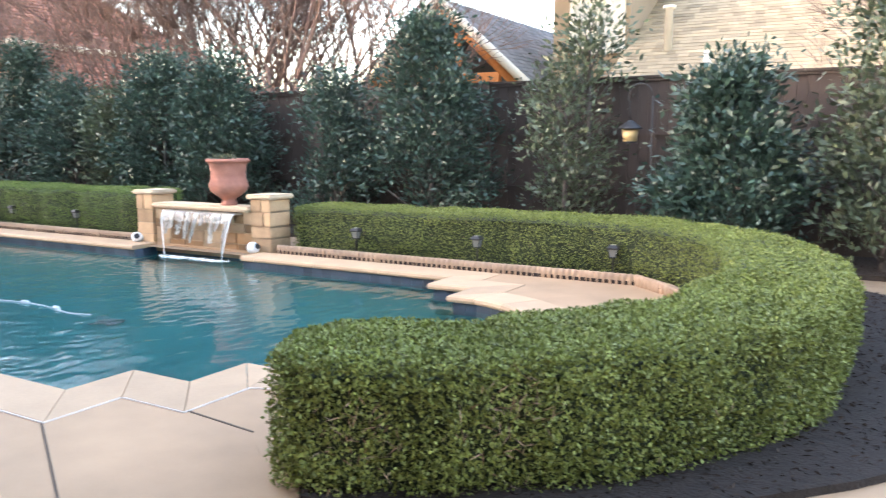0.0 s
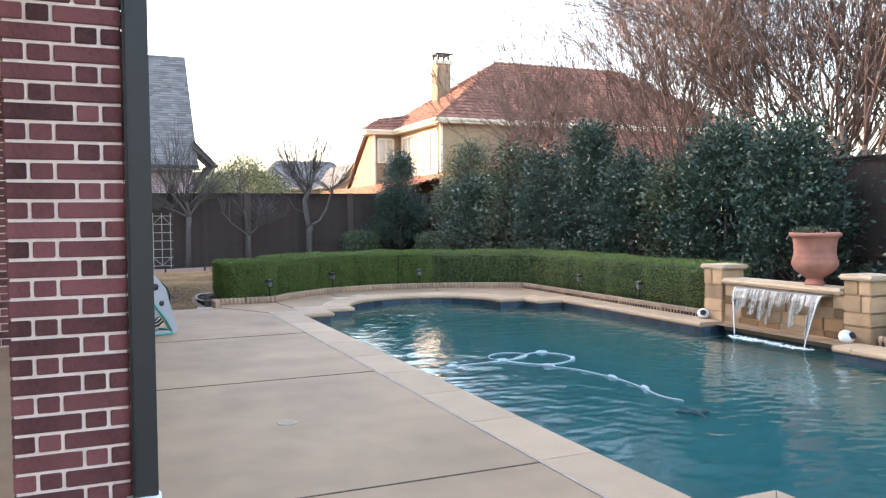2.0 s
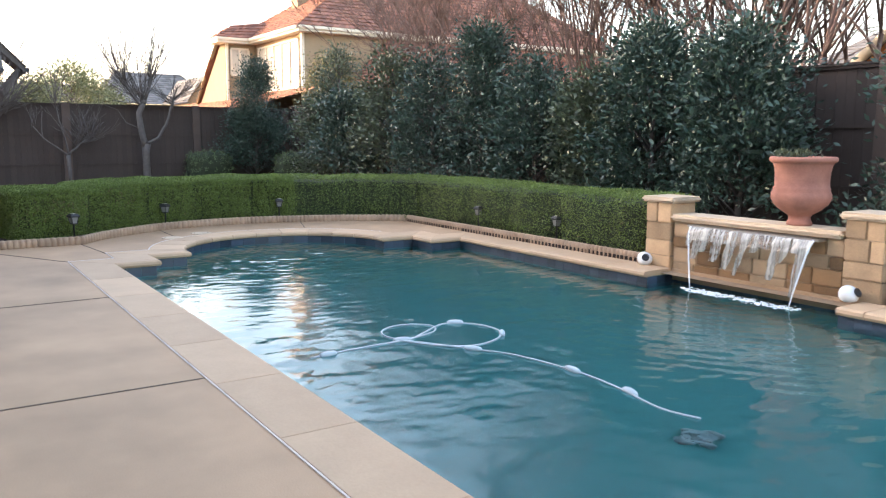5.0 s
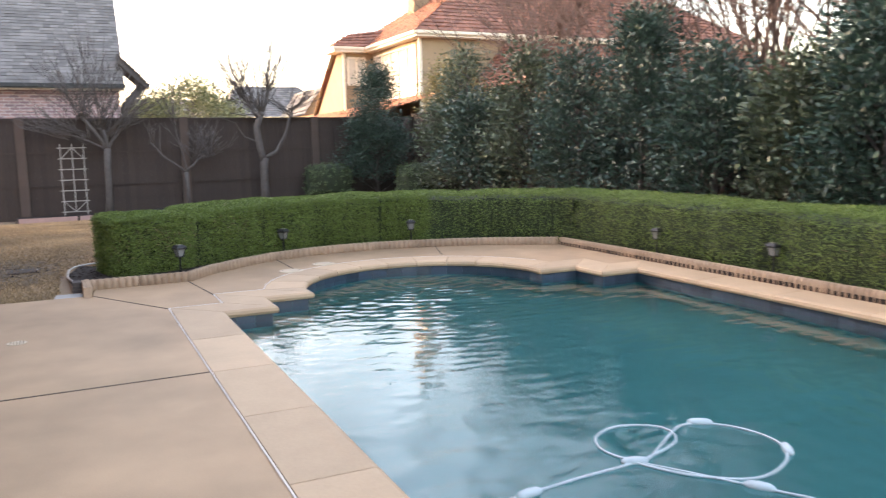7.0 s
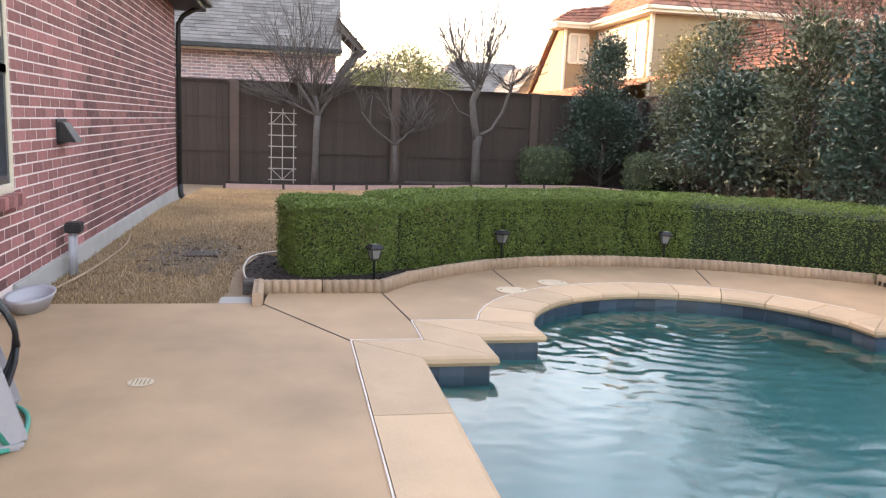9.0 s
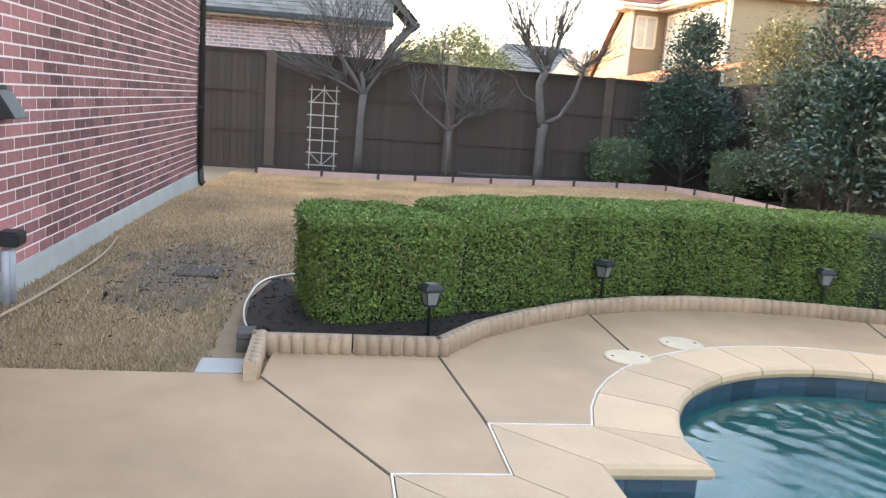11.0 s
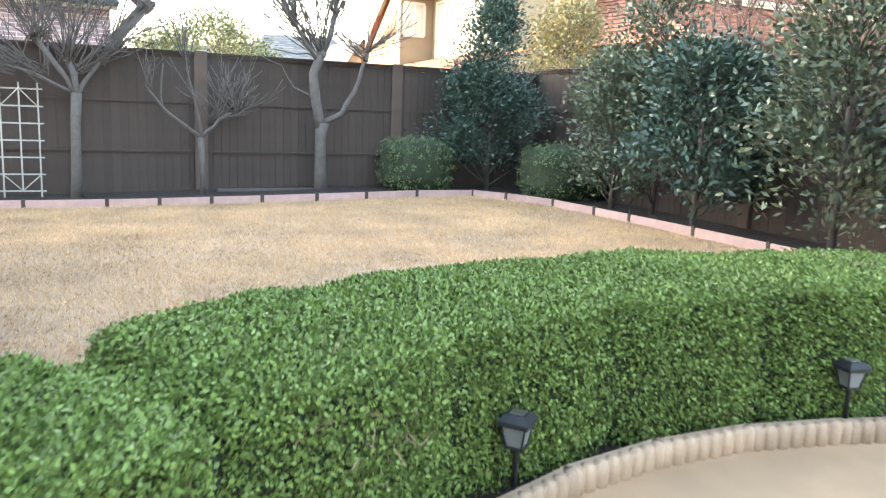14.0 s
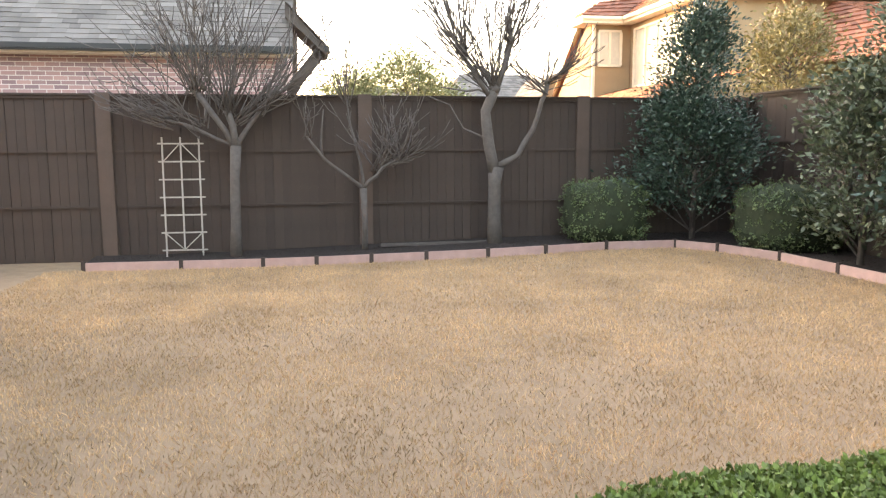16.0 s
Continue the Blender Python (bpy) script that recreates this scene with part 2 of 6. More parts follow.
def brick_wall_material(name, colour, mortar, course):
    """Brickwork for a wall that is only seen from afar."""
    mat = bpy.data.materials.new(name)
    mat.use_nodes = True
    nt = mat.node_tree
    bsdf = nt.nodes["Principled BSDF"]
    bsdf.inputs["Roughness"].default_value = 0.9
    co = nt.nodes.new("ShaderNodeTexCoord").outputs["Object"]
    turn = nt.nodes.new("ShaderNodeMapping")
    turn.inputs["Rotation"].default_value = (radians(90), 0, radians(90))
    nt.links.new(co, turn.inputs["Vector"])
    sep = nt.nodes.new("ShaderNodeSeparateXYZ")
    nt.links.new(co, sep.inputs[0])
    comb = nt.nodes.new("ShaderNodeCombineXYZ")
    add = nt.nodes.new("ShaderNodeMath")
    nt.links.new(sep.outputs[0], add.inputs[0])
    nt.links.new(sep.outputs[1], add.inputs[1])
    nt.links.new(add.outputs[0], comb.inputs[0])
    nt.links.new(sep.outputs[2], comb.inputs[1])
    br = nt.nodes.new("ShaderNodeTexBrick")
    br.inputs["Color1"].default_value = (*colour, 1)
    br.inputs["Color2"].default_value = (colour[0] * 0.55, colour[1] * 0.6, colour[2] * 0.7, 1)
    br.inputs["Mortar"].default_value = (*mortar, 1)
    br.inputs["Scale"].default_value = 1.0
    br.inputs["Brick Width"].default_value, br.inputs["Row Height"].default_value = course * 3.1, course
    br.inputs["Mortar Size"].default_value = course * 0.09
    nt.links.new(comb.outputs[0], br.inputs["Vector"])
    nt.links.new(br.outputs["Color"], bsdf.inputs["Base Color"])
    b = nt.nodes.new("ShaderNodeBump")
    b.inputs["Strength"].default_value, b.inputs["Distance"].default_value = 0.4, 0.01
    b.invert = True
    nt.links.new(br.outputs["Fac"], b.inputs["Height"])
    nt.links.new(b.outputs[0], bsdf.inputs["Normal"])
    return mat


FAR_BRICK = brick_wall_material("pink_brickwork", (0.43, 0.265, 0.25), (0.62, 0.56, 0.52), 0.09)

# ---- pool and deck ----
# the pool: a rectangle with two notches at each corner and a round bay at each end
MID_X, MID_Y = -8.88, 5.27
FALL_A, FALL_B, FALL_Y = -9.80, -7.62, 8.09
WATER_Z, FLOOR_Z = -0.14, -1.15


def pool_outline(d=0.0, n=20, recess=False):
    """The water's edge, moved outwards by d; recess: with the bay under the waterfall."""
    xs, xn, y1, y2, y3, r = 4.52 + d, 5.05 + d, 2.40 + d, 1.90 + d, 1.40 + d, 1.43 + d
    half = [(xs, -y1), (xs, -y2), (xn, -y2), (xn, -y3)]
    a0 = min(math.asin(y3 / r), math.acos(d / r))
    arc = [(5.05 + r * math.cos(-a0 + 2 * a0 * i / n), r * math.sin(-a0 + 2 * a0 * i / n)) for i in range(n + 1)]
    right = half + arc + [(x, -y) for x, y in half[::-1]]
    left = [(-x, -y) for x, y in right]
    out = [(MID_X + x, MID_Y + y) for x, y in right]
    if recess:
        y = MID_Y + y1
        out += [(FALL_B, y), (FALL_B, FALL_Y + d), (FALL_A, FALL_Y + d), (FALL_A, y)]
    return out + [(MID_X + x, MID_Y + y) for x, y in left]


def smooth(a, b, v):
    t = min(1.0, max(0.0, (v - a) / (b - a)))
    return t * t * (3 - 2 * t)


def ground_z(x, y):
    """The lawn falls a little towards the far fence, on the house's side."""
    return -0.03 - 0.20 * smooth(-21, -28, x) * smooth(8, 1, y)


HOLE = (-15.6, -2.1, 2.7, 7.9)
gx = sorted([-900, -300, -120, -80, -60, -45, -36, HOLE[0], HOLE[1], 6, 12, 30, 80, 300, 900] + [-30 + 0.75 * i for i in range(20)])
gy = sorted([-900, -300, -120, -60, -30, -12, -6, HOLE[2], HOLE[3], 14, 20, 40, 80, 300, 900] + [-3 + 0.75 * i for i in range(20)])
bm = bmesh.new()
grid = {(i, j): bm.verts.new((x, y, ground_z(x, y) if -35 < x < 8 and -8 < y < 15 else -0.03)) for i, x in enumerate(gx) for j, y in enumerate(gy)}
for i in range(len(gx) - 1):
    for j in range(len(gy) - 1):
        if not (HOLE[0] <= gx[i] < HOLE[1] and HOLE[2] <= gy[j] < HOLE[3]):
            bm.faces.new((grid[i, j], grid[i + 1, j], grid[i + 1, j + 1], grid[i, j + 1])).smooth = True
ground = part("ground", bm, LAWN)
tagged(ground, "dormant straw-coloured lawn and earth", "ground", kind="structure")

EDGE_L = curve_through([(-15.38, 2.84), (-15.8, 3.17), (-16.5, 4.13), (-16.77, 5.2), (-16.65, 6.2), (-16.35, 7.1), (-15.75, 8.13)])
EDGE_R = curve_through([(-2.45, 3.3), (-1.8, 3.95), (-1.25, 5.0), (-1.3, 6.4), (-1.75, 7.5), (-2.35, 8.13)])
deck_line = [(7, -4), (7, 3.0), (0.6, 4.6), (-0.1, 3.75), (-0.75, 3.0), (-1.5, 2.55), (-2.0, 2.5), (-2.3, 2.8)] + [(p.x, p.y) for p in EDGE_R] + [(p.x, p.y) for p in EDGE_L[::-1]] + [(-15.38, 1.85), (-14.97, 1.82), (-14.97, -0.04), (-11.9, -0.04), (-11.9, -4)]
deck = part("pool_deck", prism(deck_line, -0.12, 0.0, [pool_outline(0.42)]), CONCRETE)
tagged(deck, "tan brushed concrete pool deck with dark joints", "pool deck", kind="structure")


def strip(a, b, width, z, material_, name, label):
    a, b = Vector((*a, 0)), Vector((*b, 0))
    w = (b - a).normalized()
    s = Vector((-w.y, w.x, 0)) * width / 2
    ob = part(name, prism([a + s, a - s, b - s, b + s], z - 0.01, z), material_, deck)
    return ob


JOINTS = [((-5.34, 2.45), (-5.36, -0.02)), ((-8.54, 2.45), (-8.56, -0.02)), ((-11.42, 2.45), (-11.40, 0.0)), ((-13.82, 2.44), (-14.93, 1.82)), ((-14.28, 2.95), (-15.36, 2.83)),
          ((-15.72, 6.22), (-16.55, 6.5)), ((-15.55, 4.12), (-16.46, 4.13)), ((-3.94, 2.44), (-2.9, 1.85)), ((-2.9, 1.85), (-1.2, 0.2)), ((-3.42, 2.98), (-2.86, 2.92)), ((-2.0, 5.4), (-1.22, 5.5))]
for a, b in JOINTS:
    strip(a, b, 0.013, 0.004, JOINT, "joint_filler", "dark deck joint")
rim = pool_outline(0.424)
for i in range(len(rim)):
    a, b = rim[i], rim[(i + 1) % len(rim)]
    if a[1] < 4.9 and b[1] < 4.9 or a[0] < -14.5:
        strip(a, b, 0.010, 0.007, SEALANT, "joint_sealant", "white sealant line")

# coping: single stones with a rounded nose
coping = thing("coping", "pale sandstone coping stones round the pool", "coping", kind="structure")
NOSE = [(0.03, -0.065), (-0.012, -0.06), (-0.025, -0.035), (-0.018, -0.008), (0.006, 0.006), (0.413, 0.006), (0.413, -0.06)]


def coping_stone(line_in, line_out):
    bm = bmesh.new()
    rings = []
    for a, b in zip(line_in, line_out):
        a, b = Vector((*a, 0)), Vector((*b, 0))
        rings.append([bm.verts.new(a + (b - a) * (d / 0.413) + Vector((0, 0, z))) for d, z in NOSE])
    k = len(NOSE)
    for r, q in zip(rings, rings[1:]):
        for i in range(k):
            bm.faces.new((r[i], r[(i + 1) % k], q[(i + 1) % k], q[i]))
    bm.faces.new(rings[0])
    bm.faces.new(rings[-1][::-1])
    bmesh.ops.recalc_face_normals(bm, faces=bm.faces)
    return part("coping_stone", bm, COPING, coping)


rng = random.Random(5)
inner, outer = pool_outline(0.0), pool_outline(0.413)
count = len(inner)


def mix2(a, b, t):
    return (a[0] + (b[0] - a[0]) * t, a[1] + (b[1] - a[1]) * t)


i = 0
while i < count:
    a, b = inner[i], inner[(i + 1) % count]
    length = math.dist(a, b)
    if length < 0.28 and i + 2 < count and math.dist(inner[i + 1], inner[(i + 2) % count]) < 0.28:
        idx = [i, i + 1, (i + 2) % count]
        coping_stone([mix2(inner[idx[0]], inner[idx[1]], 0.02), inner[idx[1]], mix2(inner[idx[2]], inner[idx[1]], 0.02)],
                     [mix2(outer[idx[0]], outer[idx[1]], 0.015), outer[idx[1]], mix2(outer[idx[2]], outer[idx[1]], 0.015)])
        i += 2
        continue
    pieces = max(1, round(length / 1.05))
    for k in range(pieces):
        t0, t1 = k / pieces, (k + 1) / pieces
        g = 0.004 / max(length, 0.1)
        p0, p1 = mix2(a, b, t0 + g), mix2(a, b, t1 - g)
        oa, ob_ = outer[i], outer[(i + 1) % count]
        # straight stones: square ends, mitred only at the corners
        q0 = mix2(oa, ob_, g) if k == 0 else None
        q1 = mix2(oa, ob_, 1 - g) if k == pieces - 1 else None
        w = Vector((b[0] - a[0], b[1] - a[1])).normalized() * 0.413
        n = Vector((w.y, -w.x))
        q0 = q0 or (p0[0] + n.x, p0[1] + n.y)
        q1 = q1 or (p1[0] + n.x, p1[1] + n.y)
        mid = ((p0[0] + p1[0]) / 2, (p0[1] + p1[1]) / 2)
        if mid[1] > 7.5 and p0[0] <= FALL_B and p1[0] >= FALL_A:
            pass
        elif mid[1] > 7.5 and p0[0] > FALL_B > p1[0]:
            coping_stone([p0, (FALL_B, p0[1])], [q0, (FALL_B, q0[1])])
        elif mid[1] > 7.5 and p0[0] > FALL_A > p1[0]:
            coping_stone([(FALL_A, p0[1]), p1], [(FALL_A, q0[1]), q1])
        else:
            coping_stone([p0, p1], [q0, q1])
    i += 1

# basin, waterline tiles and water
bm = bmesh.new()
rim = pool_outline(0.035, recess=True)
top = [bm.verts.new((x, y, -0.055)) for x, y in rim]
low = [bm.verts.new((x, y, FLOOR_Z)) for x, y in rim]
for i in range(len(rim)):
    bm.faces.new((top[i], low[i], low[(i + 1) % len(rim)], top[(i + 1) % len(rim)]))
edges = [bm.edges.get((low[i], low[(i + 1) % len(rim)])) for i in range(len(rim))]
bmesh.ops.triangle_fill(bm, use_beauty=True, edges=edges, normal=(0, 0, 1))
basin = part("pool_basin", bm, PLASTER)
tagged(basin, "teal plastered pool basin", "pool", kind="structure")
tile_meshes = {}
TILE_W = 0.152
for i in range(len(rim)):
    a, b = Vector((*rim[i], 0)), Vector((*rim[(i + 1) % len(rim)], 0))
    length = (b - a).length
    n = max(1, round(length / TILE_W))
    w = round(length / n, 4)
    if w not in tile_meshes:
        tile_meshes[w] = mesh_of("tile", box((0.0015, 0, -0.40), (w - 0.0015, 0.008, -0.06)))
        tile_meshes[w].materials.append(TILE)
    d = (b - a) / length
    turn = Matrix((( d.x, -d.y, 0), (d.y, d.x, 0), (0, 0, 1))).to_4x4()
    for k in range(n):
        ob = new("tile", tile_meshes[w])
        ob.parent = basin
        ob.matrix_basis = Matrix.Translation(a + d * (length * k / n)) @ turn

WATER = bpy.data.materials.new("pool_water")
WATER.use_nodes = True
nt = WATER.node_tree
b = nt.nodes["Principled BSDF"]
b.inputs["Base Color"].default_value = (0.50, 0.90, 0.90, 1)
b.inputs["Roughness"].default_value = 0.0
b.inputs["IOR"].default_value = 1.48
b.inputs["Transmission Weight"].default_value = 1.0
b.inputs["Specular IOR Level"].default_value = 0.9
co = nt.nodes.new("ShaderNodeTexCoord").outputs["Object"]
stretch = nt.nodes.new("ShaderNodeMapping")
stretch.inputs["Scale"].default_value = (1.0, 0.55, 1.0)
stretch.inputs["Rotation"].default_value = (0, 0, radians(20))
nt.links.new(co, stretch.inputs["Vector"])
heights = []
for scale, detail in ((14.0, 3), (5.0, 2)):
    wave = nt.nodes.new("ShaderNodeTexNoise")
    wave.inputs["Scale"].default_value, wave.inputs["Detail"].default_value = scale, detail
    wave.inputs["Distortion"].default_value = 0.6
    nt.links.new(stretch.outputs[0], wave.inputs["Vector"])
    heights.append(wave.outputs["Fac"])
both = nt.nodes.new("ShaderNodeMath")
both.operation = "MULTIPLY_ADD"
both.inputs[1].default_value = 0.6
nt.links.new(heights[1], both.inputs[0])
nt.links.new(heights[0], both.inputs[2])
bump = nt.nodes.new("ShaderNodeBump")
bump.inputs["Strength"].default_value, bump.inputs["Distance"].default_value = 0.10, 0.02
nt.links.new(both.outputs[0], bump.inputs["Height"])
nt.links.new(bump.outputs[0], b.inputs["Normal"])
# the water's surface: low wavelets, rings running out from the waterfall
edge = np.array(pool_outline(0.03, recess=True))
lo, hi, cell = edge.min(axis=0) - 0.04, edge.max(axis=0) + 0.04, 0.034
wx, wy = np.meshgrid(np.arange(lo[0], hi[0], cell), np.arange(lo[1], hi[1], cell), indexing="ij")
inside = np.zeros(wx.shape, bool)
for a, b_ in zip(edge, np.roll(edge, -1, axis=0)):
    if abs(b_[1] - a[1]) > 1e-6:
        inside ^= ((a[1] > wy) != (b_[1] > wy)) & (wx < (b_[0] - a[0]) * (wy - a[1]) / (b_[1] - a[1]) + a[0])
bm = bmesh.new()
verts = {}


def wave_z(x, y):
    d = math.hypot(x + 8.8, y - 7.8)
    ring = 0.0028 * math.sin(2 * math.pi * d / 0.18 + 2.2 * noise.noise(Vector((x, y, 0.3)))) * math.exp(-d / 2.6)
    jet = math.hypot(x + 15.0, y - 5.6)
    ring += 0.0022 * math.sin(2 * math.pi * jet / 0.17 + 6.0 * noise.noise(Vector((x * 1.6, y * 1.6, 1.3)))) * math.exp(-jet / 2.4)
    # calmer along the near long side, livelier by the bay and the fall
    live = 0.16 + 0.84 * max(math.exp(-(jet / 3.2) ** 2), math.exp(-(d / 3.6) ** 2), smooth(-11.5, -8.5, x))
    return WATER_Z + ring + live * (0.0055 * noise.noise(Vector((x * 3.6, y * 2.4, 4.0))) + 0.0046 * noise.noise(Vector((x * 10.5, y * 4.6 + x, 7.0))) + 0.0022 * noise.noise(Vector((x * 19.0 + y, y * 9.0, 2.0))))


def water_vert(i, j):
    if (i, j) not in verts:
        x, y = float(wx[i, j]), float(wy[i, j])
        verts[i, j] = bm.verts.new((x, y, wave_z(x, y)))
    return verts[i, j]


for i in range(wx.shape[0] - 1):
    for j in range(wx.shape[1] - 1):
        if inside[i:i + 2, j:j + 2].any():
            bm.faces.new((water_vert(i, j), water_vert(i + 1, j), water_vert(i + 1, j + 1), water_vert(i, j + 1))).smooth = True
water = part("water", bm, WATER)
water.visible_shadow = False
tagged(water, "teal rippled pool water", "water", kind="structure")


# ---- leaves, blades and chips as many small faces ----
def quads(name, base, along, side, material_, parent, fold=None):
    """Many leaf-shaped faces: at base, reaching along, half as wide as side. All arrays n x 3."""
    n = len(base)
    co = np.empty((n, 4, 3), np.float32)
    co[:, 0] = base
    co[:, 1] = base + along * 0.45 + side
    co[:, 2] = base + along
    co[:, 3] = base + along * 0.45 - side
    me = bpy.data.meshes.new(name)
    me.vertices.add(4 * n)
    me.vertices.foreach_set("co", co.ravel())
    me.loops.add(4 * n)
    me.loops.foreach_set("vertex_index", np.arange(4 * n, dtype=np.int32))
    me.polygons.add(n)
    me.polygons.foreach_set("loop_start", np.arange(0, 4 * n, 4, dtype=np.int32))
    me.update(calc_edges=True)
    me.materials.append(material_)
    ob = new(name, me)
    if parent:
        ob.parent = parent
    ob["kind"] = "stuff"
    return ob


def unit(v):
    return v / np.maximum(np.linalg.norm(v, axis=1, keepdims=True), 1e-6)


def scatter_leaves(name, points, normals, length, width, material_, parent, rs, spread=0.9, up=0.25, flat=0.0):
    """flat: how far the leaves lie along the surface instead of standing on it."""
    n = len(points)
    along = unit(normals * (1 - 0.6 * flat) + rs.normal(0, spread, (n, 3)) + np.array([0, 0, up]))
    face = unit(normals * flat * 2.2 + rs.normal(0, 1, (n, 3)))
    side = unit(np.cross(along, face))
    size = rs.uniform(0.65, 1.25, (n, 1))
    return quads(name, points, along * size * length, side * size * width / 2, material_, parent)


# ---- hedges ----
def hedge(line, width, height, label, seed, dense, bare=(), gap=0.0, leaf=HEDGE_LEAF):
    rs = np.random.RandomState(seed)
    ob = thing("clipped_hedge", label, "hedge", at=(line[0].x, line[0].y, 0))
    here = line[0]
    run = [0.0]
    for p, q in zip(line, line[1:]):
        run.append(run[-1] + (q - p).length)
    prof = [(-0.45, 0.03), (-0.485, 0.25), (-0.50, 0.55), (-0.505, 0.82), (-0.475, 0.95), (-0.40, 0.99), (0.0, 1.0), (0.40, 0.99), (0.475, 0.95), (0.505, 0.82), (0.50, 0.55), (0.485, 0.25), (0.45, 0.03)]

    def section(i):
        p = line[i]
        w = (line[min(i + 1, len(line) - 1)] - line[max(i - 1, 0)]).normalized()
        s = Vector((-w.y, w.x, 0))
        bulge = 1.0 - 0.115 * abs(math.sin(math.pi * (run[i] - 1.0) / 1.02 + math.pi / 2)) ** 9
        notch = gap * math.exp(-((run[i] - 1.0) / 0.11) ** 2)
        end = min(run[i], run[-1] - run[i])
        taper = math.sqrt(max(0.0, 1 - (1 - min(1, end / 0.42)) ** 2)) * 0.36 + 0.64
        pts = []
        for a, c in prof:
            q = p + s * a * width * (bulge if a < 0 else 0.65 + 0.35 * bulge) * taper * (1 - 0.14 * notch) + Vector((0, 0, c * height * (1.0 if run[i] > 1.08 else 0.965) * (1 - 0.10 * notch) * (0.80 + 0.20 * taper)))
            push = noise.noise(q * 1.7) * 0.06 + noise.noise(q * 5.0) * 0.035
            out = (s * a * 2 + Vector((0, 0, max(0, c - 0.6)))).normalized()
            pts.append(q + out * push)
        return pts

    bm = bmesh.new()
    secs = [section(i) for i in range(len(line))]
    rings = [[bm.verts.new(v - here) for v in sec] for sec in secs]
    for r, q in zip(rings, rings[1:]):
        for k in range(len(prof) - 1):
            bm.faces.new((r[k], q[k], q[k + 1], r[k + 1])).smooth = True
    bm.faces.new(rings[0])
    bm.faces.new(rings[-1][::-1])
    bmesh.ops.recalc_face_normals(bm, faces=bm.faces)
    bmesh.ops.triangulate(bm, faces=bm.faces)
    tri = np.array([[v.co[:] for v in f.verts] for f in bm.faces])
    nor = np.array([f.normal[:] for f in bm.faces])
    area = np.array([f.calc_area() for f in bm.faces])
    cen = tri.mean(axis=1) + np.array(here)
    weight = area * np.array([dense(x, y) for x, y, z in cen])
    n = int(weight.sum())
    pick = rs.choice(len(area), n, p=weight / weight.sum())
    u, v = rs.rand(n, 1), rs.rand(n, 1)
    flip = (u + v) > 1
    u, v = np.where(flip, 1 - u, u), np.where(flip, 1 - v, v)
    pts = tri[pick, 0] + u * (tri[pick, 1] - tri[pick, 0]) + v * (tri[pick, 2] - tri[pick, 0])
    steep = 1 - np.clip(nor[pick][:, 2:3], 0, 1)
    pts -= nor[pick] * (rs.uniform(0.0, 0.045, (n, 1)) + steep * rs.rand(n, 1) ** 1.1 * 0.115)
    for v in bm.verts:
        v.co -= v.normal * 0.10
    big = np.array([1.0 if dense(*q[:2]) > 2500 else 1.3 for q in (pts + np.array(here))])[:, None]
    # solid core added behind the leaves, its colour standing in for inner shade
    part("shrub_mass", bm, SHADED_CORE, ob)
    scatter = scatter_leaves("leaves", pts, nor[pick], 0.0215 * big, 0.0135 * big, leaf, ob, rs, 0.75, 0.12, 0.8)
    # bare brown twigs where the clipping shows the inside
    pick = rs.choice(len(area), int(run[-1] * 22), p=area / area.sum())
    low = [k for k in pick if 0.15 < tri[k, :, 2].mean() < height * 0.85]
    spots = tri[low, 0] + nor[low] * 0.012
    along = unit(np.cross(nor[low], rs.normal(0, 1, (len(low), 3))) + nor[low] * 0.2) * rs.uniform(0.03, 0.07, (len(low), 1))
    quads("brush", spots, along, unit(np.cross(along, nor[low])) * 0.003, DRY_TWIG, ob)
    for c in bare:
        k = 130
        at_ = np.array(c) - np.array([here.x, here.y, 0]) + rs.normal(0, 1, (k, 3)) * np.array([0.08, 0.12, 0.09])
        along = unit(rs.normal(0, 1, (k, 3)) + np.array([0.6, -0.3, 0.8])) * rs.uniform(0.03, 0.10, (k, 1))
        quads("dead_brush", at_, along, unit(np.cross(along, rs.normal(0, 1, (k, 3)))) * 0.0028, DRY_TWIG, ob)
    return ob


HEDGE_L = curve_through([(-16.21, 1.95), (-16.42, 2.75), (-17.00, 3.75), (-17.28, 4.75), (-17.30, 5.6), (-17.20, 6.6), (-16.88, 7.5), (-16.02, 8.4), (-14.9, 8.72), (-10.3, 8.72)], 0.10)
hedge(HEDGE_L, 1.08, 0.78, "clipped green hedge curving round the pool's far bay", 3, lambda x, y: 19500 if y < 6.5 else 5500, ((-16.08, 2.85, 0.50), (-16.32, 3.42, 0.56), (-16.46, 3.62, 0.50), (-15.85, 2.62, 0.46), (-15.9, 2.3, 0.35)), 1.0)
HEDGE_R = curve_through([(-2.46, 2.70), (-1.55, 3.17), (-0.85, 4.1), (-0.62, 5.3), (-0.85, 6.8), (-1.5, 8.0), (-2.6, 8.72), (-4, 8.8), (-7.42, 8.78)], 0.10)
hedge(HEDGE_R, 0.92, 0.66, "clipped green hedge curving round the pool's near bay", 4, lambda x, y: 16000 if y < 5.5 else 5500, ((-1.85, 2.50, 0.33), (-1.3, 2.78, 0.4)), leaf=LIT_HEDGE_LEAF)


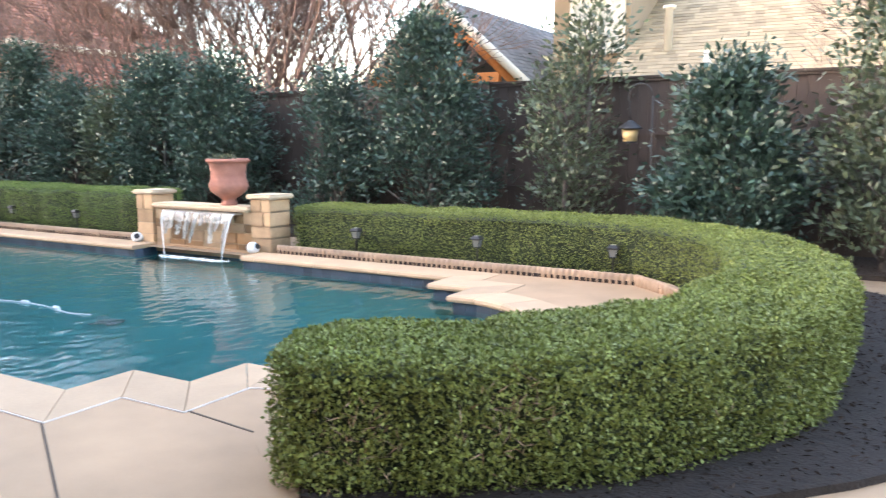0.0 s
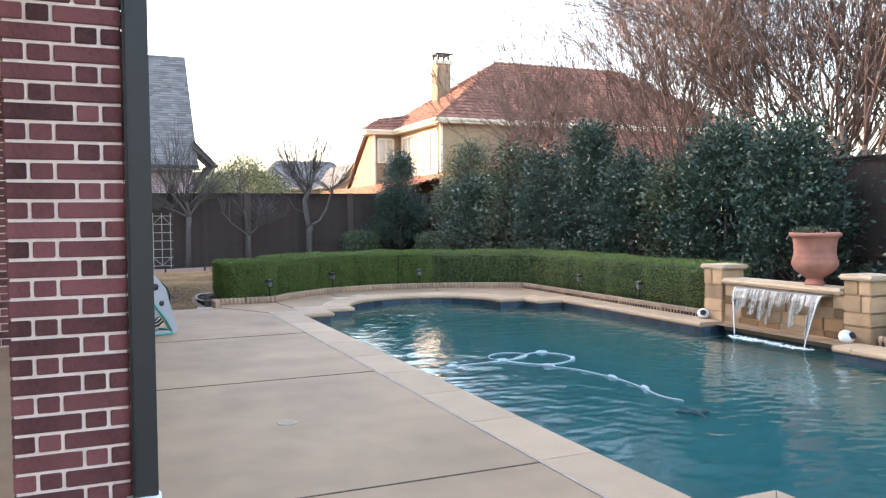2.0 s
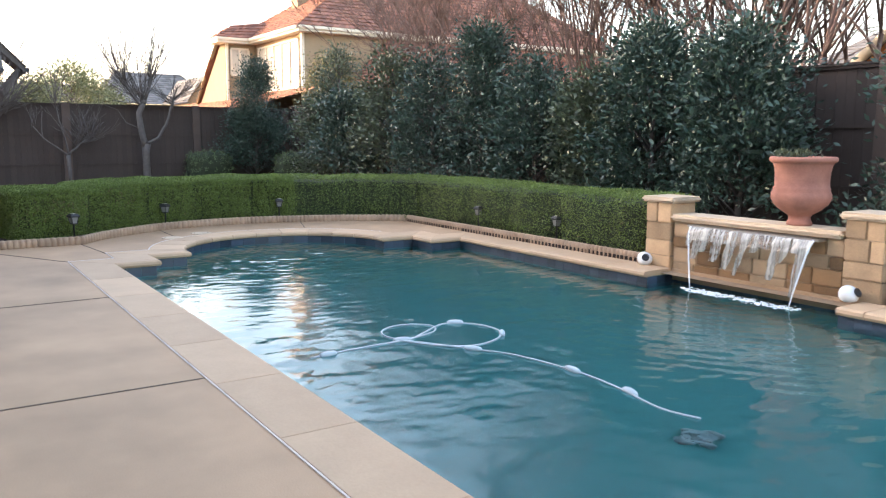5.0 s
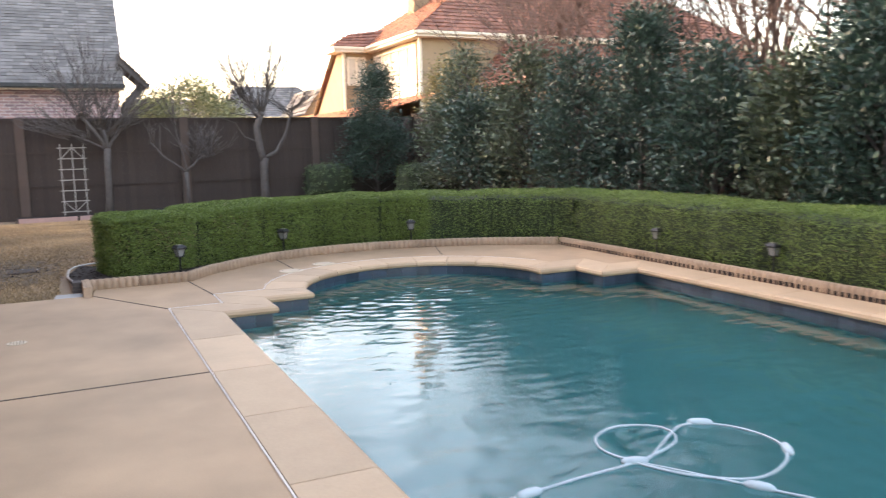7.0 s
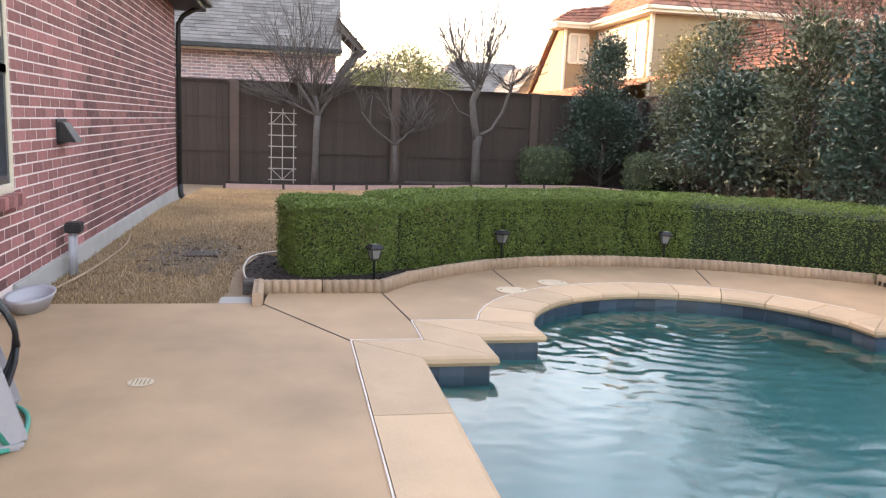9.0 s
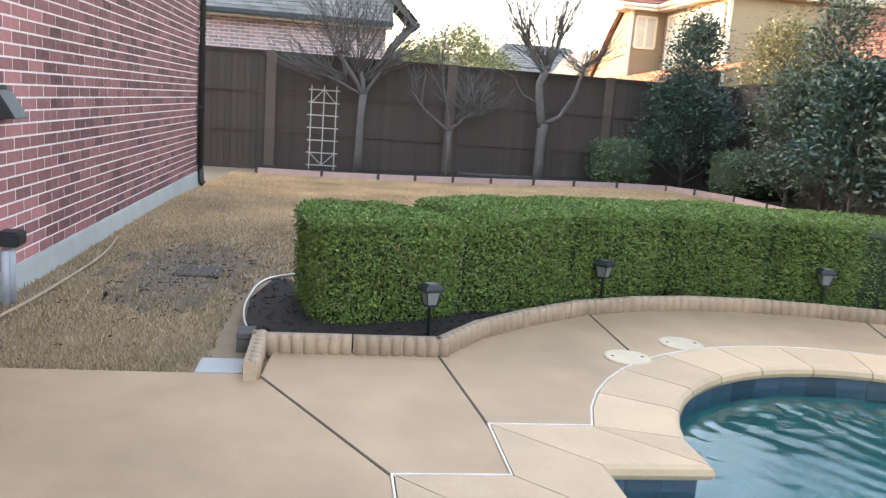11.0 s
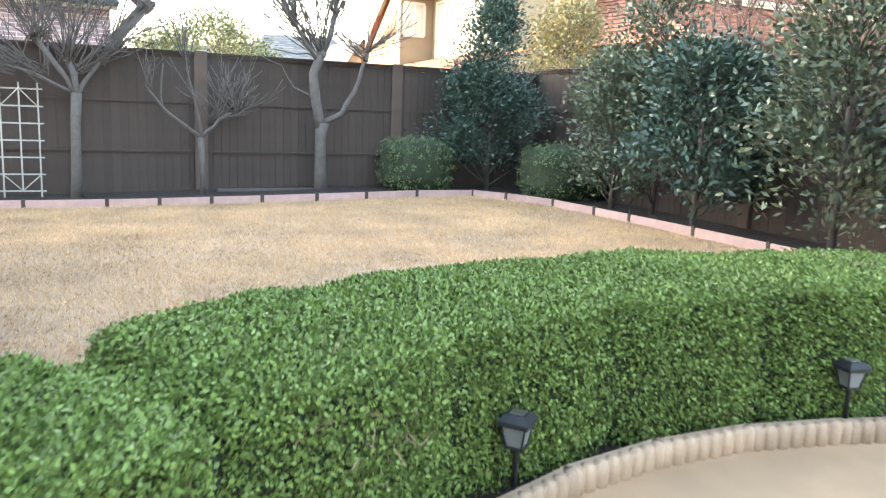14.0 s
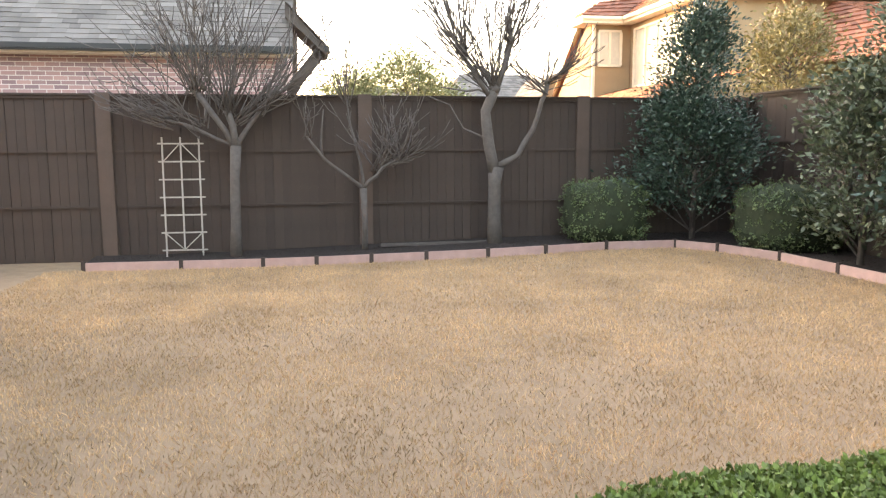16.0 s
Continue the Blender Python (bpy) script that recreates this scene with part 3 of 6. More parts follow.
# ---- planting beds ----
def bed(outline, z, label, chips, seed):
    bm = prism(outline, -0.25, z)
    for v in bm.verts:
        if v.co.z > 0:
            v.co.z += 0.8 * (ground_z(v.co.x, v.co.y) + 0.03)
    ob = part("planting_bed", bm, SOIL)
    tagged(ob, label, "planting bed", kind="structure")
    rs = np.random.RandomState(seed)
    lo, hi = np.min(outline, axis=0), np.max(outline, axis=0)
    pts = rs.uniform(lo, hi, (chips * 3, 2))
    poly = np.array(outline)
    inside = np.zeros(len(pts), bool)
    for a, b in zip(poly, np.roll(poly, -1, axis=0)):
        cross = (a[1] > pts[:, 1]) != (b[1] > pts[:, 1])
        with np.errstate(divide="ignore", invalid="ignore"):
            inside ^= cross & (pts[:, 0] < (b[0] - a[0]) * (pts[:, 1] - a[1]) / (b[1] - a[1]) + a[0])
    pts = pts[inside][:chips]
    n = len(pts)
    base = np.column_stack([pts, [z + 0.004 + 0.8 * (ground_z(*q) + 0.03) for q in pts]])
    along = unit(rs.normal(0, 1, (n, 3)) * np.array([1, 1, 0.25])) * rs.uniform(0.015, 0.055, (n, 1))
    quads("mulch_chips", base, along, unit(np.cross(along, rs.normal(0, 1, (n, 3)))) * 0.006, CHIP, ob)
    return ob


outer_l = [p for p in offset(HEDGE_L, 0.68)][3:]
bed([(p.x, p.y) for p in [Vector((-15.42, 1.84, 0))] + EDGE_L + [Vector((-10.28, 8.13, 0)), Vector((-10.28, 9.3, 0))]] + [(p.x, p.y) for p in outer_l[::-1]] + [(-17.05, 1.72), (-16.4, 1.6), (-15.8, 1.64)], 0.045, "dark mulch bed under the hedge", 9000, 8)
bed([(p.x, p.y) for p in [Vector((-2.4, 2.75, 0))] + EDGE_R + [Vector((-7.4, 8.13, 0)), Vector((-7.4, 9.4, 0))]] + [(-1.0, 9.4), (0.4, 8.2), (0.75, 6.5), (0.55, 4.6), (-0.1, 3.72), (-0.8, 2.95), (-1.5, 2.5), (-2.1, 2.4)], 0.04, "dark mulch bed under the near hedge", 9000, 9)
STAKES = [(-27.96, 0.49), (-27.87, 1.87), (-27.63, 3.06), (-27.46, 3.83), (-27.33, 4.62), (-27.2, 5.41), (-27.12, 6.31), (-27.16, 7.2), (-27.36, 8.23), (-27.39, 9.38), (-26.82, 9.80), (-25.81, 10.18), (-24.69, 10.26), (-23.85, 10.32), (-22.5, 10.37), (-21.2, 10.40), (-19.8, 10.42), (-18.4, 10.42), (-17.0, 10.42)]
BORDER = [Vector((x, y, 0)) for x, y in STAKES]
bed([(p.x, p.y) for p in BORDER] + [(-17, 9.9), (7, 9.9), (7, 11.48), (-28.88, 11.48)] + [(-28.88, 10.45 - k) for k in range(11)], 0.03, "dark mulch bed along the fences", 9000, 10)

# metal lip at the bed's free end
bm = bmesh.new()
tube(bm, [p + Vector((0, 0, 0.05)) for p in curve_through([(-15.4, 1.8), (-15.75, 1.64), (-16.4, 1.59), (-17.05, 1.70), (-17.4, 2.2)], 0.08)], 0.012, 5)
tagged(part("metal_edging", bm, METAL), "thin pale metal edging strip round the mulch", "edging", kind="structure")

# scalloped edging blocks along the beds
bm = bmesh.new()
BLOCK, SCALLOP = 0.58, 8
for k in range(SCALLOP):
    r = BLOCK / SCALLOP / 2
    lathe(bm, [(r, 0), (r, 0.105), (r * 0.8, 0.128), (r * 0.3, 0.136)], 8, ((k + 0.5) * 2 * r - BLOCK / 2, 0, -0.02))
add_box(bm, (-BLOCK / 2, -0.016, -0.02), (BLOCK / 2, 0.05, 0.105))
block_mesh = mesh_of("edging_block", bm)
block_mesh.materials.append(EDGER)


def edging(line, label):
    ob = tagged(new("scalloped_edging"), label, "garden edging", kind="structure")
    total = sum((q - p).length for p, q in zip(line, line[1:]))
    step = total / max(1, math.ceil(total / BLOCK - 0.3)) - 0.0005
    acc, pts = 0.0, [line[0]]
    for p, q in zip(line, line[1:]):
        while acc + (q - p).length >= step:
            p = p + (q - p).normalized() * (step - acc)
            pts.append(p)
            acc = 0.0
        acc += (q - p).length
    for p, q in zip(pts, pts[1:]):
        b_ = new("edging_block", block_mesh)
        b_.parent = ob
        w = q - p
        b_.matrix_basis = pose(*((p + q) / 2), 0, 0, math.degrees(math.atan2(w.y, w.x)) + rng.uniform(-1.2, 1.2))
    return ob


edging([Vector((-15.36, 1.72, 0)), Vector((-15.38, 2.9, 0))], "tan scalloped concrete edging at the bed's end")
edging([Vector((-14.86, 1.78, 0)), Vector((-15.45, 1.78, 0))], "tan scalloped edging block set across the slab's corner")
edging(EDGE_L, "tan scalloped concrete edging along the curved bed")
edging([Vector((-15.72, 8.16, 0)), Vector((-10.1, 8.16, 0))], "tan scalloped concrete edging along the far bed")
edging([Vector((-7.4, 8.16, 0)), Vector((-2.35, 8.16, 0))], "tan scalloped concrete edging along the far bed")
edging(EDGE_R[::-1], "tan scalloped concrete edging along the near curved bed")

# pink border with dark stakes round the lawn
border = tagged(new("lawn_border"), "faded pink border boards with dark stakes", "garden edging", kind="structure")
for p, q in zip(BORDER, BORDER[1:]):
    za, zb = ground_z(p.x, p.y), ground_z(q.x, q.y)
    w = q - p
    tip = math.degrees(math.atan2(zb - za, w.length))
    b_ = part("border_board", box((0.02, -0.02, 0.0), (w.length - 0.02, 0.02, 0.145), 0.006), PINK, border)
    b_.matrix_basis = pose(p.x, p.y, za - 0.02, 0, 0, math.degrees(math.atan2(w.y, w.x))) @ pose(0, 0, 0, 0, -tip, 0)
    s_ = part("stake", box((-0.03, -0.032, 0), (0.03, 0.032, 0.165), 0.004), STAKE, border)
    s_.matrix_basis = pose(p.x, p.y, za - 0.02, 0, 0, math.degrees(math.atan2(w.y, w.x)))


# ---- fences ----
def fence(name, a, b, z_base, z_top, posts, label, side):
    """Boards from a to b; side: towards the yard."""
    a, b = Vector((*a, 0)), Vector((*b, 0))
    ob = tagged(new(name), label, "fence", kind="structure")
    w = (b - a).normalized()
    n = Vector((-w.y, w.x, 0)) * side
    length, h = (b - a).length, z_top - z_base
    m = Matrix(((w.x, n.x, 0, a.x), (w.y, n.y, 0, a.y), (0, 0, 1, z_base), (0, 0, 0, 1)))
    backing = part("backing_board", box((0, -0.05, 0), (length, -0.03, h - 0.03)), FENCE, ob)
    backing.matrix_basis = m
    for k in range(3):
        r = part("rail", box((0, 0.018, 0), (length, 0.045, 0.035)), FENCE, ob)
        r.matrix_basis = m @ pose(0, 0, h * (k + 1) / 3 - (0.04 if k == 2 else 0.0))
    c = part("fence_cap", box((0, -0.08, 0), (length, 0.07, 0.035), 0.006), FENCE, ob)
    c.matrix_basis = m @ pose(0, 0, h)
    post = mesh_of("fence_post", box((-0.11, 0.0, 0), (0.11, 0.075, h + 0.05), 0.006))
    post.materials.append(POST)
    for u in posts:
        p_ = new("fence_post", post)
        p_.parent = ob
        p_.matrix_basis = m @ pose(u, 0, 0)
    board = mesh_of("fence_board", box((0.002, -0.02, 0), (0.139, 0.0, h)))
    board.materials.append(FENCE)
    for k in range(int(length / 0.141)):
        b_ = new("fence_board", board)
        b_.parent = ob
        b_.matrix_basis = m @ pose(k * 0.141, rng.uniform(0, 0.012), 0)
    return ob


fence("fence_west", (-28.95, -4.0), (-28.95, 11.6), -0.25, 2.34, [4.66, 8.67, 12.37, 15.3], "dark stained board fence with capped posts", -1)
fence("fence_north", (-28.95, 11.55), (9, 11.55), -0.03, 2.43, [2.6, 6.2, 9.6, 13.0, 16.4, 19.6, 23.0, 26.4, 30.0, 33.5], "dark reddish board fence behind the shrubs", -1)

# ---- own house ----
COURSE, BRICK_L = 0.0905, 0.285
house_wall = part("wall_house", box((-23.98, -7, -0.25), (-11.92, -0.065, 3.55)), MORTAR)
tagged(house_wall, "red brick house wall with pale mortar and concrete footing", "wall", kind="structure")
footing = part("footing", box((-24.02, -7.05, -0.3), (-14.98, -0.03, 0.15), 0.01), FOUNDATION, house_wall)
footing.location.z = 0.0
WIN = (-15.07, -13.75, 0.86, 2.75)
brick_sizes = {}


def brick_mesh(l):
    l = round(l, 3)
    if l not in brick_sizes:
        brick_sizes[l] = mesh_of("brick", box((0, -0.02, 0), (l, 0.0, COURSE - 0.014), 0.002))
        brick_sizes[l].materials.append(BRICK)
    return brick_sizes[l]


far_v, far_f = [], []
z, row = 0.155, 0
while z < 3.46:
    x = -23.98 + (BRICK_L / 2 if row % 2 else 0.0)
    x0 = -23.98
    while x0 < -11.93:
        x1 = min(x if x > x0 else x0 + BRICK_L, -11.93)
        if x0 == -23.98 and row % 2:
            x1 = x0 + BRICK_L / 2
        else:
            x1 = min(x0 + BRICK_L, -11.93)
        hid = x1 > WIN[0] and x0 < WIN[1] and WIN[2] - 0.1 < z + 0.04 < WIN[3]
        if hid and x0 < WIN[0] - 0.05:
            x1e, hid = WIN[0], False
        else:
            x1e = x1
        l = x1e - x0 - 0.018
        if not hid and l > 0.03:
            proud = rng.uniform(0.0, 0.002)
            if -17.4 < x0 < -14.9 and z < 2.7:
                b_ = new("brick", brick_mesh(l))
                b_.parent = house_wall
                b_.location = (x0 + 0.005, -0.0625 + proud, z)
            else:
                i0 = len(far_v)
                y0, y1 = -0.065, -0.0625 + proud
                zb, zt = z, z + COURSE - 0.014
                xa, xb = x0 + 0.005, x0 + 0.005 + l
                far_v += [(xa, y1, zb), (xb, y1, zb), (xb, y1, zt), (xa, y1, zt), (xa, y0, zb), (xb, y0, zb), (xb, y0, zt), (xa, y0, zt)]
                far_f += [(i0 + 0, i0 + 3, i0 + 2, i0 + 1), (i0, i0 + 1, i0 + 5, i0 + 4), (i0 + 2, i0 + 3, i0 + 7, i0 + 6), (i0 + 1, i0 + 2, i0 + 6, i0 + 5), (i0 + 3, i0, i0 + 4, i0 + 7)]
        x0 = x1
    z += COURSE
    row += 1
me = bpy.data.meshes.new("brickwork")
me.from_pydata(far_v, [], far_f)
me.materials.append(BRICK)
bw = new("brickwork", me)
bw.parent = house_wall
bw["kind"] = "stuff"
# wall across the porch's end, towards the camera's start
porch_v, porch_f = [], []
z, row = 0.02, 0
while z < 3.3:
    y0 = -4.0
    while y0 < -0.07:
        y1 = min(y0 + BRICK_L * (0.5 if (row % 2 and y0 == -4.0) else 1), -0.066)
        i0 = len(porch_v)
        xa, xb, zb, zt = -11.92, -11.908, z, z + COURSE - 0.015
        porch_v += [(xb, y0 + 0.005, zb), (xb, y1 - 0.006, zb), (xb, y1 - 0.006, zt), (xb, y0 + 0.005, zt), (xa, y0 + 0.005, zb), (xa, y1 - 0.006, zb), (xa, y1 - 0.006, zt), (xa, y0 + 0.005, zt)]
        porch_f += [(i0, i0 + 1, i0 + 2, i0 + 3), (i0, i0 + 4, i0 + 5, i0 + 1), (i0 + 2, i0 + 6, i0 + 7, i0 + 3)]
        y0 = y1
    z += COURSE
    row += 1
me = bpy.data.meshes.new("porch_brickwork")
me.from_pydata(porch_v, [], porch_f)
me.materials.append(BRICK)
bw = new("porch_brickwork", me)
bw.parent = house_wall
bw["kind"] = "stuff"
tagged(part("wall_porch", box((-11.92, -4.3, -0.1), (8, -4.0, 3.5)), MORTAR), "shaded house wall at the back of the porch", "wall", kind="structure")
tagged(part("porch_ceiling", box((-11.9, -4.0, 3.2), (8, 0.05, 3.3)), TRIM), "plain porch ceiling", "ceiling", kind="structure")

# window with sill
window = tagged(new("window_1"), "cream framed sash window with a brick sill", "window", kind="structure")
for lo, hi in (((WIN[0], -0.16, WIN[2]), (WIN[0] + 0.06, -0.075, WIN[3])), ((WIN[1] - 0.06, -0.16, WIN[2]), (WIN[1], -0.075, WIN[3])), ((WIN[0], -0.16, WIN[3] - 0.06), (WIN[1], -0.077, WIN[3])),
               ((WIN[0], -0.16, WIN[2]), (WIN[1], -0.077, WIN[2] + 0.07)), ((WIN[0], -0.15, 1.75), (WIN[1], -0.08, 1.81))):
    part("window_frame", box((lo[0], lo[1] + 0.1, lo[2]), (hi[0], hi[1] + 0.03, hi[2]), 0.004), TRIM, window)
part("pane", box((WIN[0] + 0.05, -0.066, WIN[2] + 0.05), (WIN[1] - 0.05, -0.059, WIN[3] - 0.05)), GLASS_DARK, window)
for k in range(15):
    part("sill_brick", box((WIN[0] - 0.05 + k * 0.095, -0.06, WIN[2] - 0.1), (WIN[0] + 0.035 + k * 0.095, 0.02, WIN[2] - 0.008), 0.004), BRICK, window)

# eaves and roof
roof = tagged(new("house_roof"), "shingled house roof with dark gutter and fascia", "roof", kind="structure")
part("soffit", box((-24.45, -7.4, 3.45), (-11.5, 0.40, 3.52)), BRONZE, roof)
part("fascia", box((-24.5, -7.45, 3.40), (-11.45, 0.45, 3.62), 0.01), BRONZE, roof)
part("gutter", box((-24.5, 0.45, 3.48), (-11.45, 0.56, 3.60), 0.02), BRONZE, roof)
bm = bmesh.new()
v = [bm.verts.new(p) for p in [(-24.5, 0.5, 3.62), (-11.4, 0.5, 3.62), (-11.4, -14, 3.62), (-24.5, -14, 3.62), (-20.5, -6.7, 6.3), (-11.4, -6.7, 6.3)]]
for f in [(0, 1, 5, 4), (1, 2, 5), (2, 3, 4, 5), (3, 0, 4)]:
    bm.faces.new([v[k] for k in f])
part("roof_slope", bm, ROOF_GREY, roof)
bm = bmesh.new()
v = [bm.verts.new(p) for p in [(-12, 0.07, 3.35), (9, 0.07, 3.35), (9, -14, 3.35), (-12, -14, 3.35), (-12, -6.7, 6.0), (9, -6.7, 6.0)]]
for f in [(0, 1, 5, 4), (1, 2, 5), (2, 3, 4, 5), (3, 0, 4), (3, 2, 1, 0)]:
    bm.faces.new([v[k] for k in f])
part("porch_roof", bm, ROOF_GREY, roof)


def downspout(at, top, label):
    ob = thing("downspout", label, "downspout", at=at)
    bm = tube(bmesh.new(), [(0, 0.03, 0.20), (0, 0.03, top - 0.35), (0, 0.12, top - 0.2), (0, 0.36, top - 0.05), (0, 0.42, top)], 0.045, 10)
    part("pipe", bm, BRONZE, ob)
    part("elbow", tube(bmesh.new(), [(0, 0.03, 0.24), (0, 0.035, 0.10), (0, 0.055, 0.03), (0, 0.09, 0.0)], 0.055, 10), BRONZE, ob)
    for z_ in (1.2, 2.4):
        part("strap", box((-0.06, -0.03, z_), (0.06, 0.08, z_ + 0.04), 0.003), BRONZE, ob)
    return ob


downspout((-23.95, -0.03, -0.05), 3.5, "dark bronze downspout at the brick wall's corner")

# porch column, its mixed brick darkened for the shade under the porch roof
column = tagged(new("brick_column"), "red and dark brick porch column, shade in its brick colour, with pale mortar", "column", kind="structure")
CX0, CX1, CY0, CY1 = -5.75, -5.21, -0.42, 0.09
part("mortar_core", box((CX0 + 0.01, CY0 + 0.01, -0.05), (CX1 - 0.01, CY1 - 0.01, 3.25)), MORTAR, column)
z, row = 0.0, 0
full, head = 0.293, 0.093
while z < 3.2:
    cuts = [(0.0, head), (head + 0.016, 2 * head + 0.016), (2 * head + 0.032, 0.51)] if row % 2 else [(0.0, full), (full + 0.016, full + 0.016 + head), (full + 2 * head - 0.061, 0.51)]
    for k, (u0, u1) in enumerate(cuts):
        b_ = part("brick", box((0, u0, 0), (0.12, u1, COURSE - 0.016), 0.004), SHADED_BRICK, column)
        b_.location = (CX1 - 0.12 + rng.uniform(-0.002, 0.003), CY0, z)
    for k in range(2):
        b_ = part("brick", box((0, 0, 0), (0.20, 0.09, COURSE - 0.016), 0.004), SHADED_BRICK, column)
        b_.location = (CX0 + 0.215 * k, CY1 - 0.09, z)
    z += COURSE
    row += 1
ds = thing("downspout", "dark bronze square downspout with white plastic adapter", "downspout", at=(-5.2, 0.14, 0))
part("pipe", box((-0.06, -0.05, 0.17), (0.045, 0.065, 3.3), 0.012), BRONZE, ds)
part("adapter", lathe(bmesh.new(), [(0.065, 0), (0.065, 0.1), (0.08, 0.11), (0.08, 0.19), (0.05, 0.195)], 16), WHITE_PLASTIC, ds, "white plastic pipe adapter")

# fittings on the wall
vent = thing("wall_vent", "black plastic vent hood on the brick wall", "vent", at=(-16.42, -0.055, 1.2))
bm = bmesh.new()
vs = [bm.verts.new(p) for p in [(-0.12, 0, 0), (0.12, 0, 0), (0.12, 0.16, 0), (-0.12, 0.16, 0), (-0.12, 0, 0.18), (0.12, 0, 0.18), (0.12, 0.05, 0.18), (-0.12, 0.05, 0.18)]]
for f in [(0, 1, 2, 3), (4, 7, 6, 5), (0, 4, 5, 1), (1, 5, 6, 2), (2, 6, 7, 3), (3, 7, 4, 0)]:
    bm.faces.new([vs[k] for k in f])
bmesh.ops.recalc_face_normals(bm, faces=bm.faces)
bmesh.ops.bevel(bm, geom=bm.edges[:], offset=0.008, segments=2, affect="EDGES")
part("hood", bm, BLACK, vent)
part("flange", box((-0.15, -0.004, -0.02), (0.15, 0.008, 0.21), 0.003), BLACK, vent)
pipes = thing("utility_pipes", "grey conduit pipes with a black cap by the wall", "pipe", at=(-16.30, 0.05, -0.03))
part("conduit", lathe(bmesh.new(), [(0.035, 0), (0.035, 0.42)], 12), GREY_PLASTIC, pipes)
part("conduit", lathe(bmesh.new(), [(0.025, 0), (0.025, 0.38)], 12, (0.09, 0.0, 0)), GREY_PLASTIC, pipes)
part("cap", box((-0.08, -0.06, 0.40), (0.08, 0.08, 0.50), 0.012), BLACK, pipes, "black weatherproof cap")
lid = thing("splash_tray", "pale grey oval plastic tray on the deck by the wall", "tray", at=(-14.83, 0.11, 0.0))
bm = lathe(bmesh.new(), [(0.20, 0), (0.27, 0.085), (0.29, 0.11), (0.285, 0.12), (0.25, 0.105), (0.18, 0.06), (0.05, 0.05)], 32)
bmesh.ops.scale(bm, vec=(1.1, 0.55, 1.0), verts=bm.verts)
part("tray", bm, GREY_PLASTIC, lid)
bm = tube(bmesh.new(), [p + Vector((0, 0, 0.004)) for p in curve_through([(-14.98, 0.20), (-15.12, 0.12), (-15.5, 0.09), (-16.0, 0.15), (-16.7, 0.19), (-17.8, 0.20), (-18.7, 0.10)], 0.08)], 0.011, 6)
tagged(part("garden_hose", bm, EDGER), "pale tan garden hose lying along the wall", "hose")
slab = part("stepping_slab", box((-15.24, 1.46, -0.05), (-14.985, 1.72, -0.004), 0.01), FOUNDATION)
tagged(slab, "pale concrete paver beside the deck's corner", "paver")
stack = thing("brick_stack", "small stack of brown pavers beside the bed", "pavers", at=(-15.5, 1.68, -0.03))
for k in range(3):
    part("paver", box((-0.09, -0.05, k * 0.04), (0.09, 0.05, k * 0.04 + 0.036), 0.005), BARK, stack)
drain_box = thing("yard_drain", "dark square drain grate in the bare soil", "drain", at=(-17.45, 1.08, -0.023))
part("frame", box((-0.18, -0.18, 0), (0.18, 0.18, 0.012), 0.003), JOINT, drain_box)
for k in range(7):
    part("bar", box((-0.16, -0.155 + k * 0.048, 0.012), (0.16, -0.13 + k * 0.048, 0.02)), BARK, drain_box)


def deck_drain(x, y):
    ob = thing("deck_drain", "small round grate set flush in the deck", "drain", at=(x, y, 0.002), group="deck drains")
    part("ring", lathe(bmesh.new(), [(0.075, 0), (0.075, 0.003), (0.065, 0.004)], 24), CAP, ob)
    for k in range(5):
        part("slot", box((-0.05, -0.045 + k * 0.022, 0.0035), (0.05, -0.041 + k * 0.022, 0.005)), JOINT, ob)


deck_drain(-6.95, 1.22)
deck_drain(-13.02, 1.21)
for x, y in ((-15.44, 4.05), (-15.78, 4.56)):
    ob = thing("skimmer_lid", "cream round skimmer lid in the deck", "lid", at=(x, y, 0.0), group="skimmer lids")
    part("disc", lathe(bmesh.new(), [(0.15, 0), (0.15, 0.008), (0.13, 0.012)], 28), CAP, ob)
    for s in (-1, 1):
        part("screw", lathe(bmesh.new(), [(0.012, 0.012), (0.010, 0.014)], 8, (0.0, 0.1 * s, 0)), BLACK, ob)

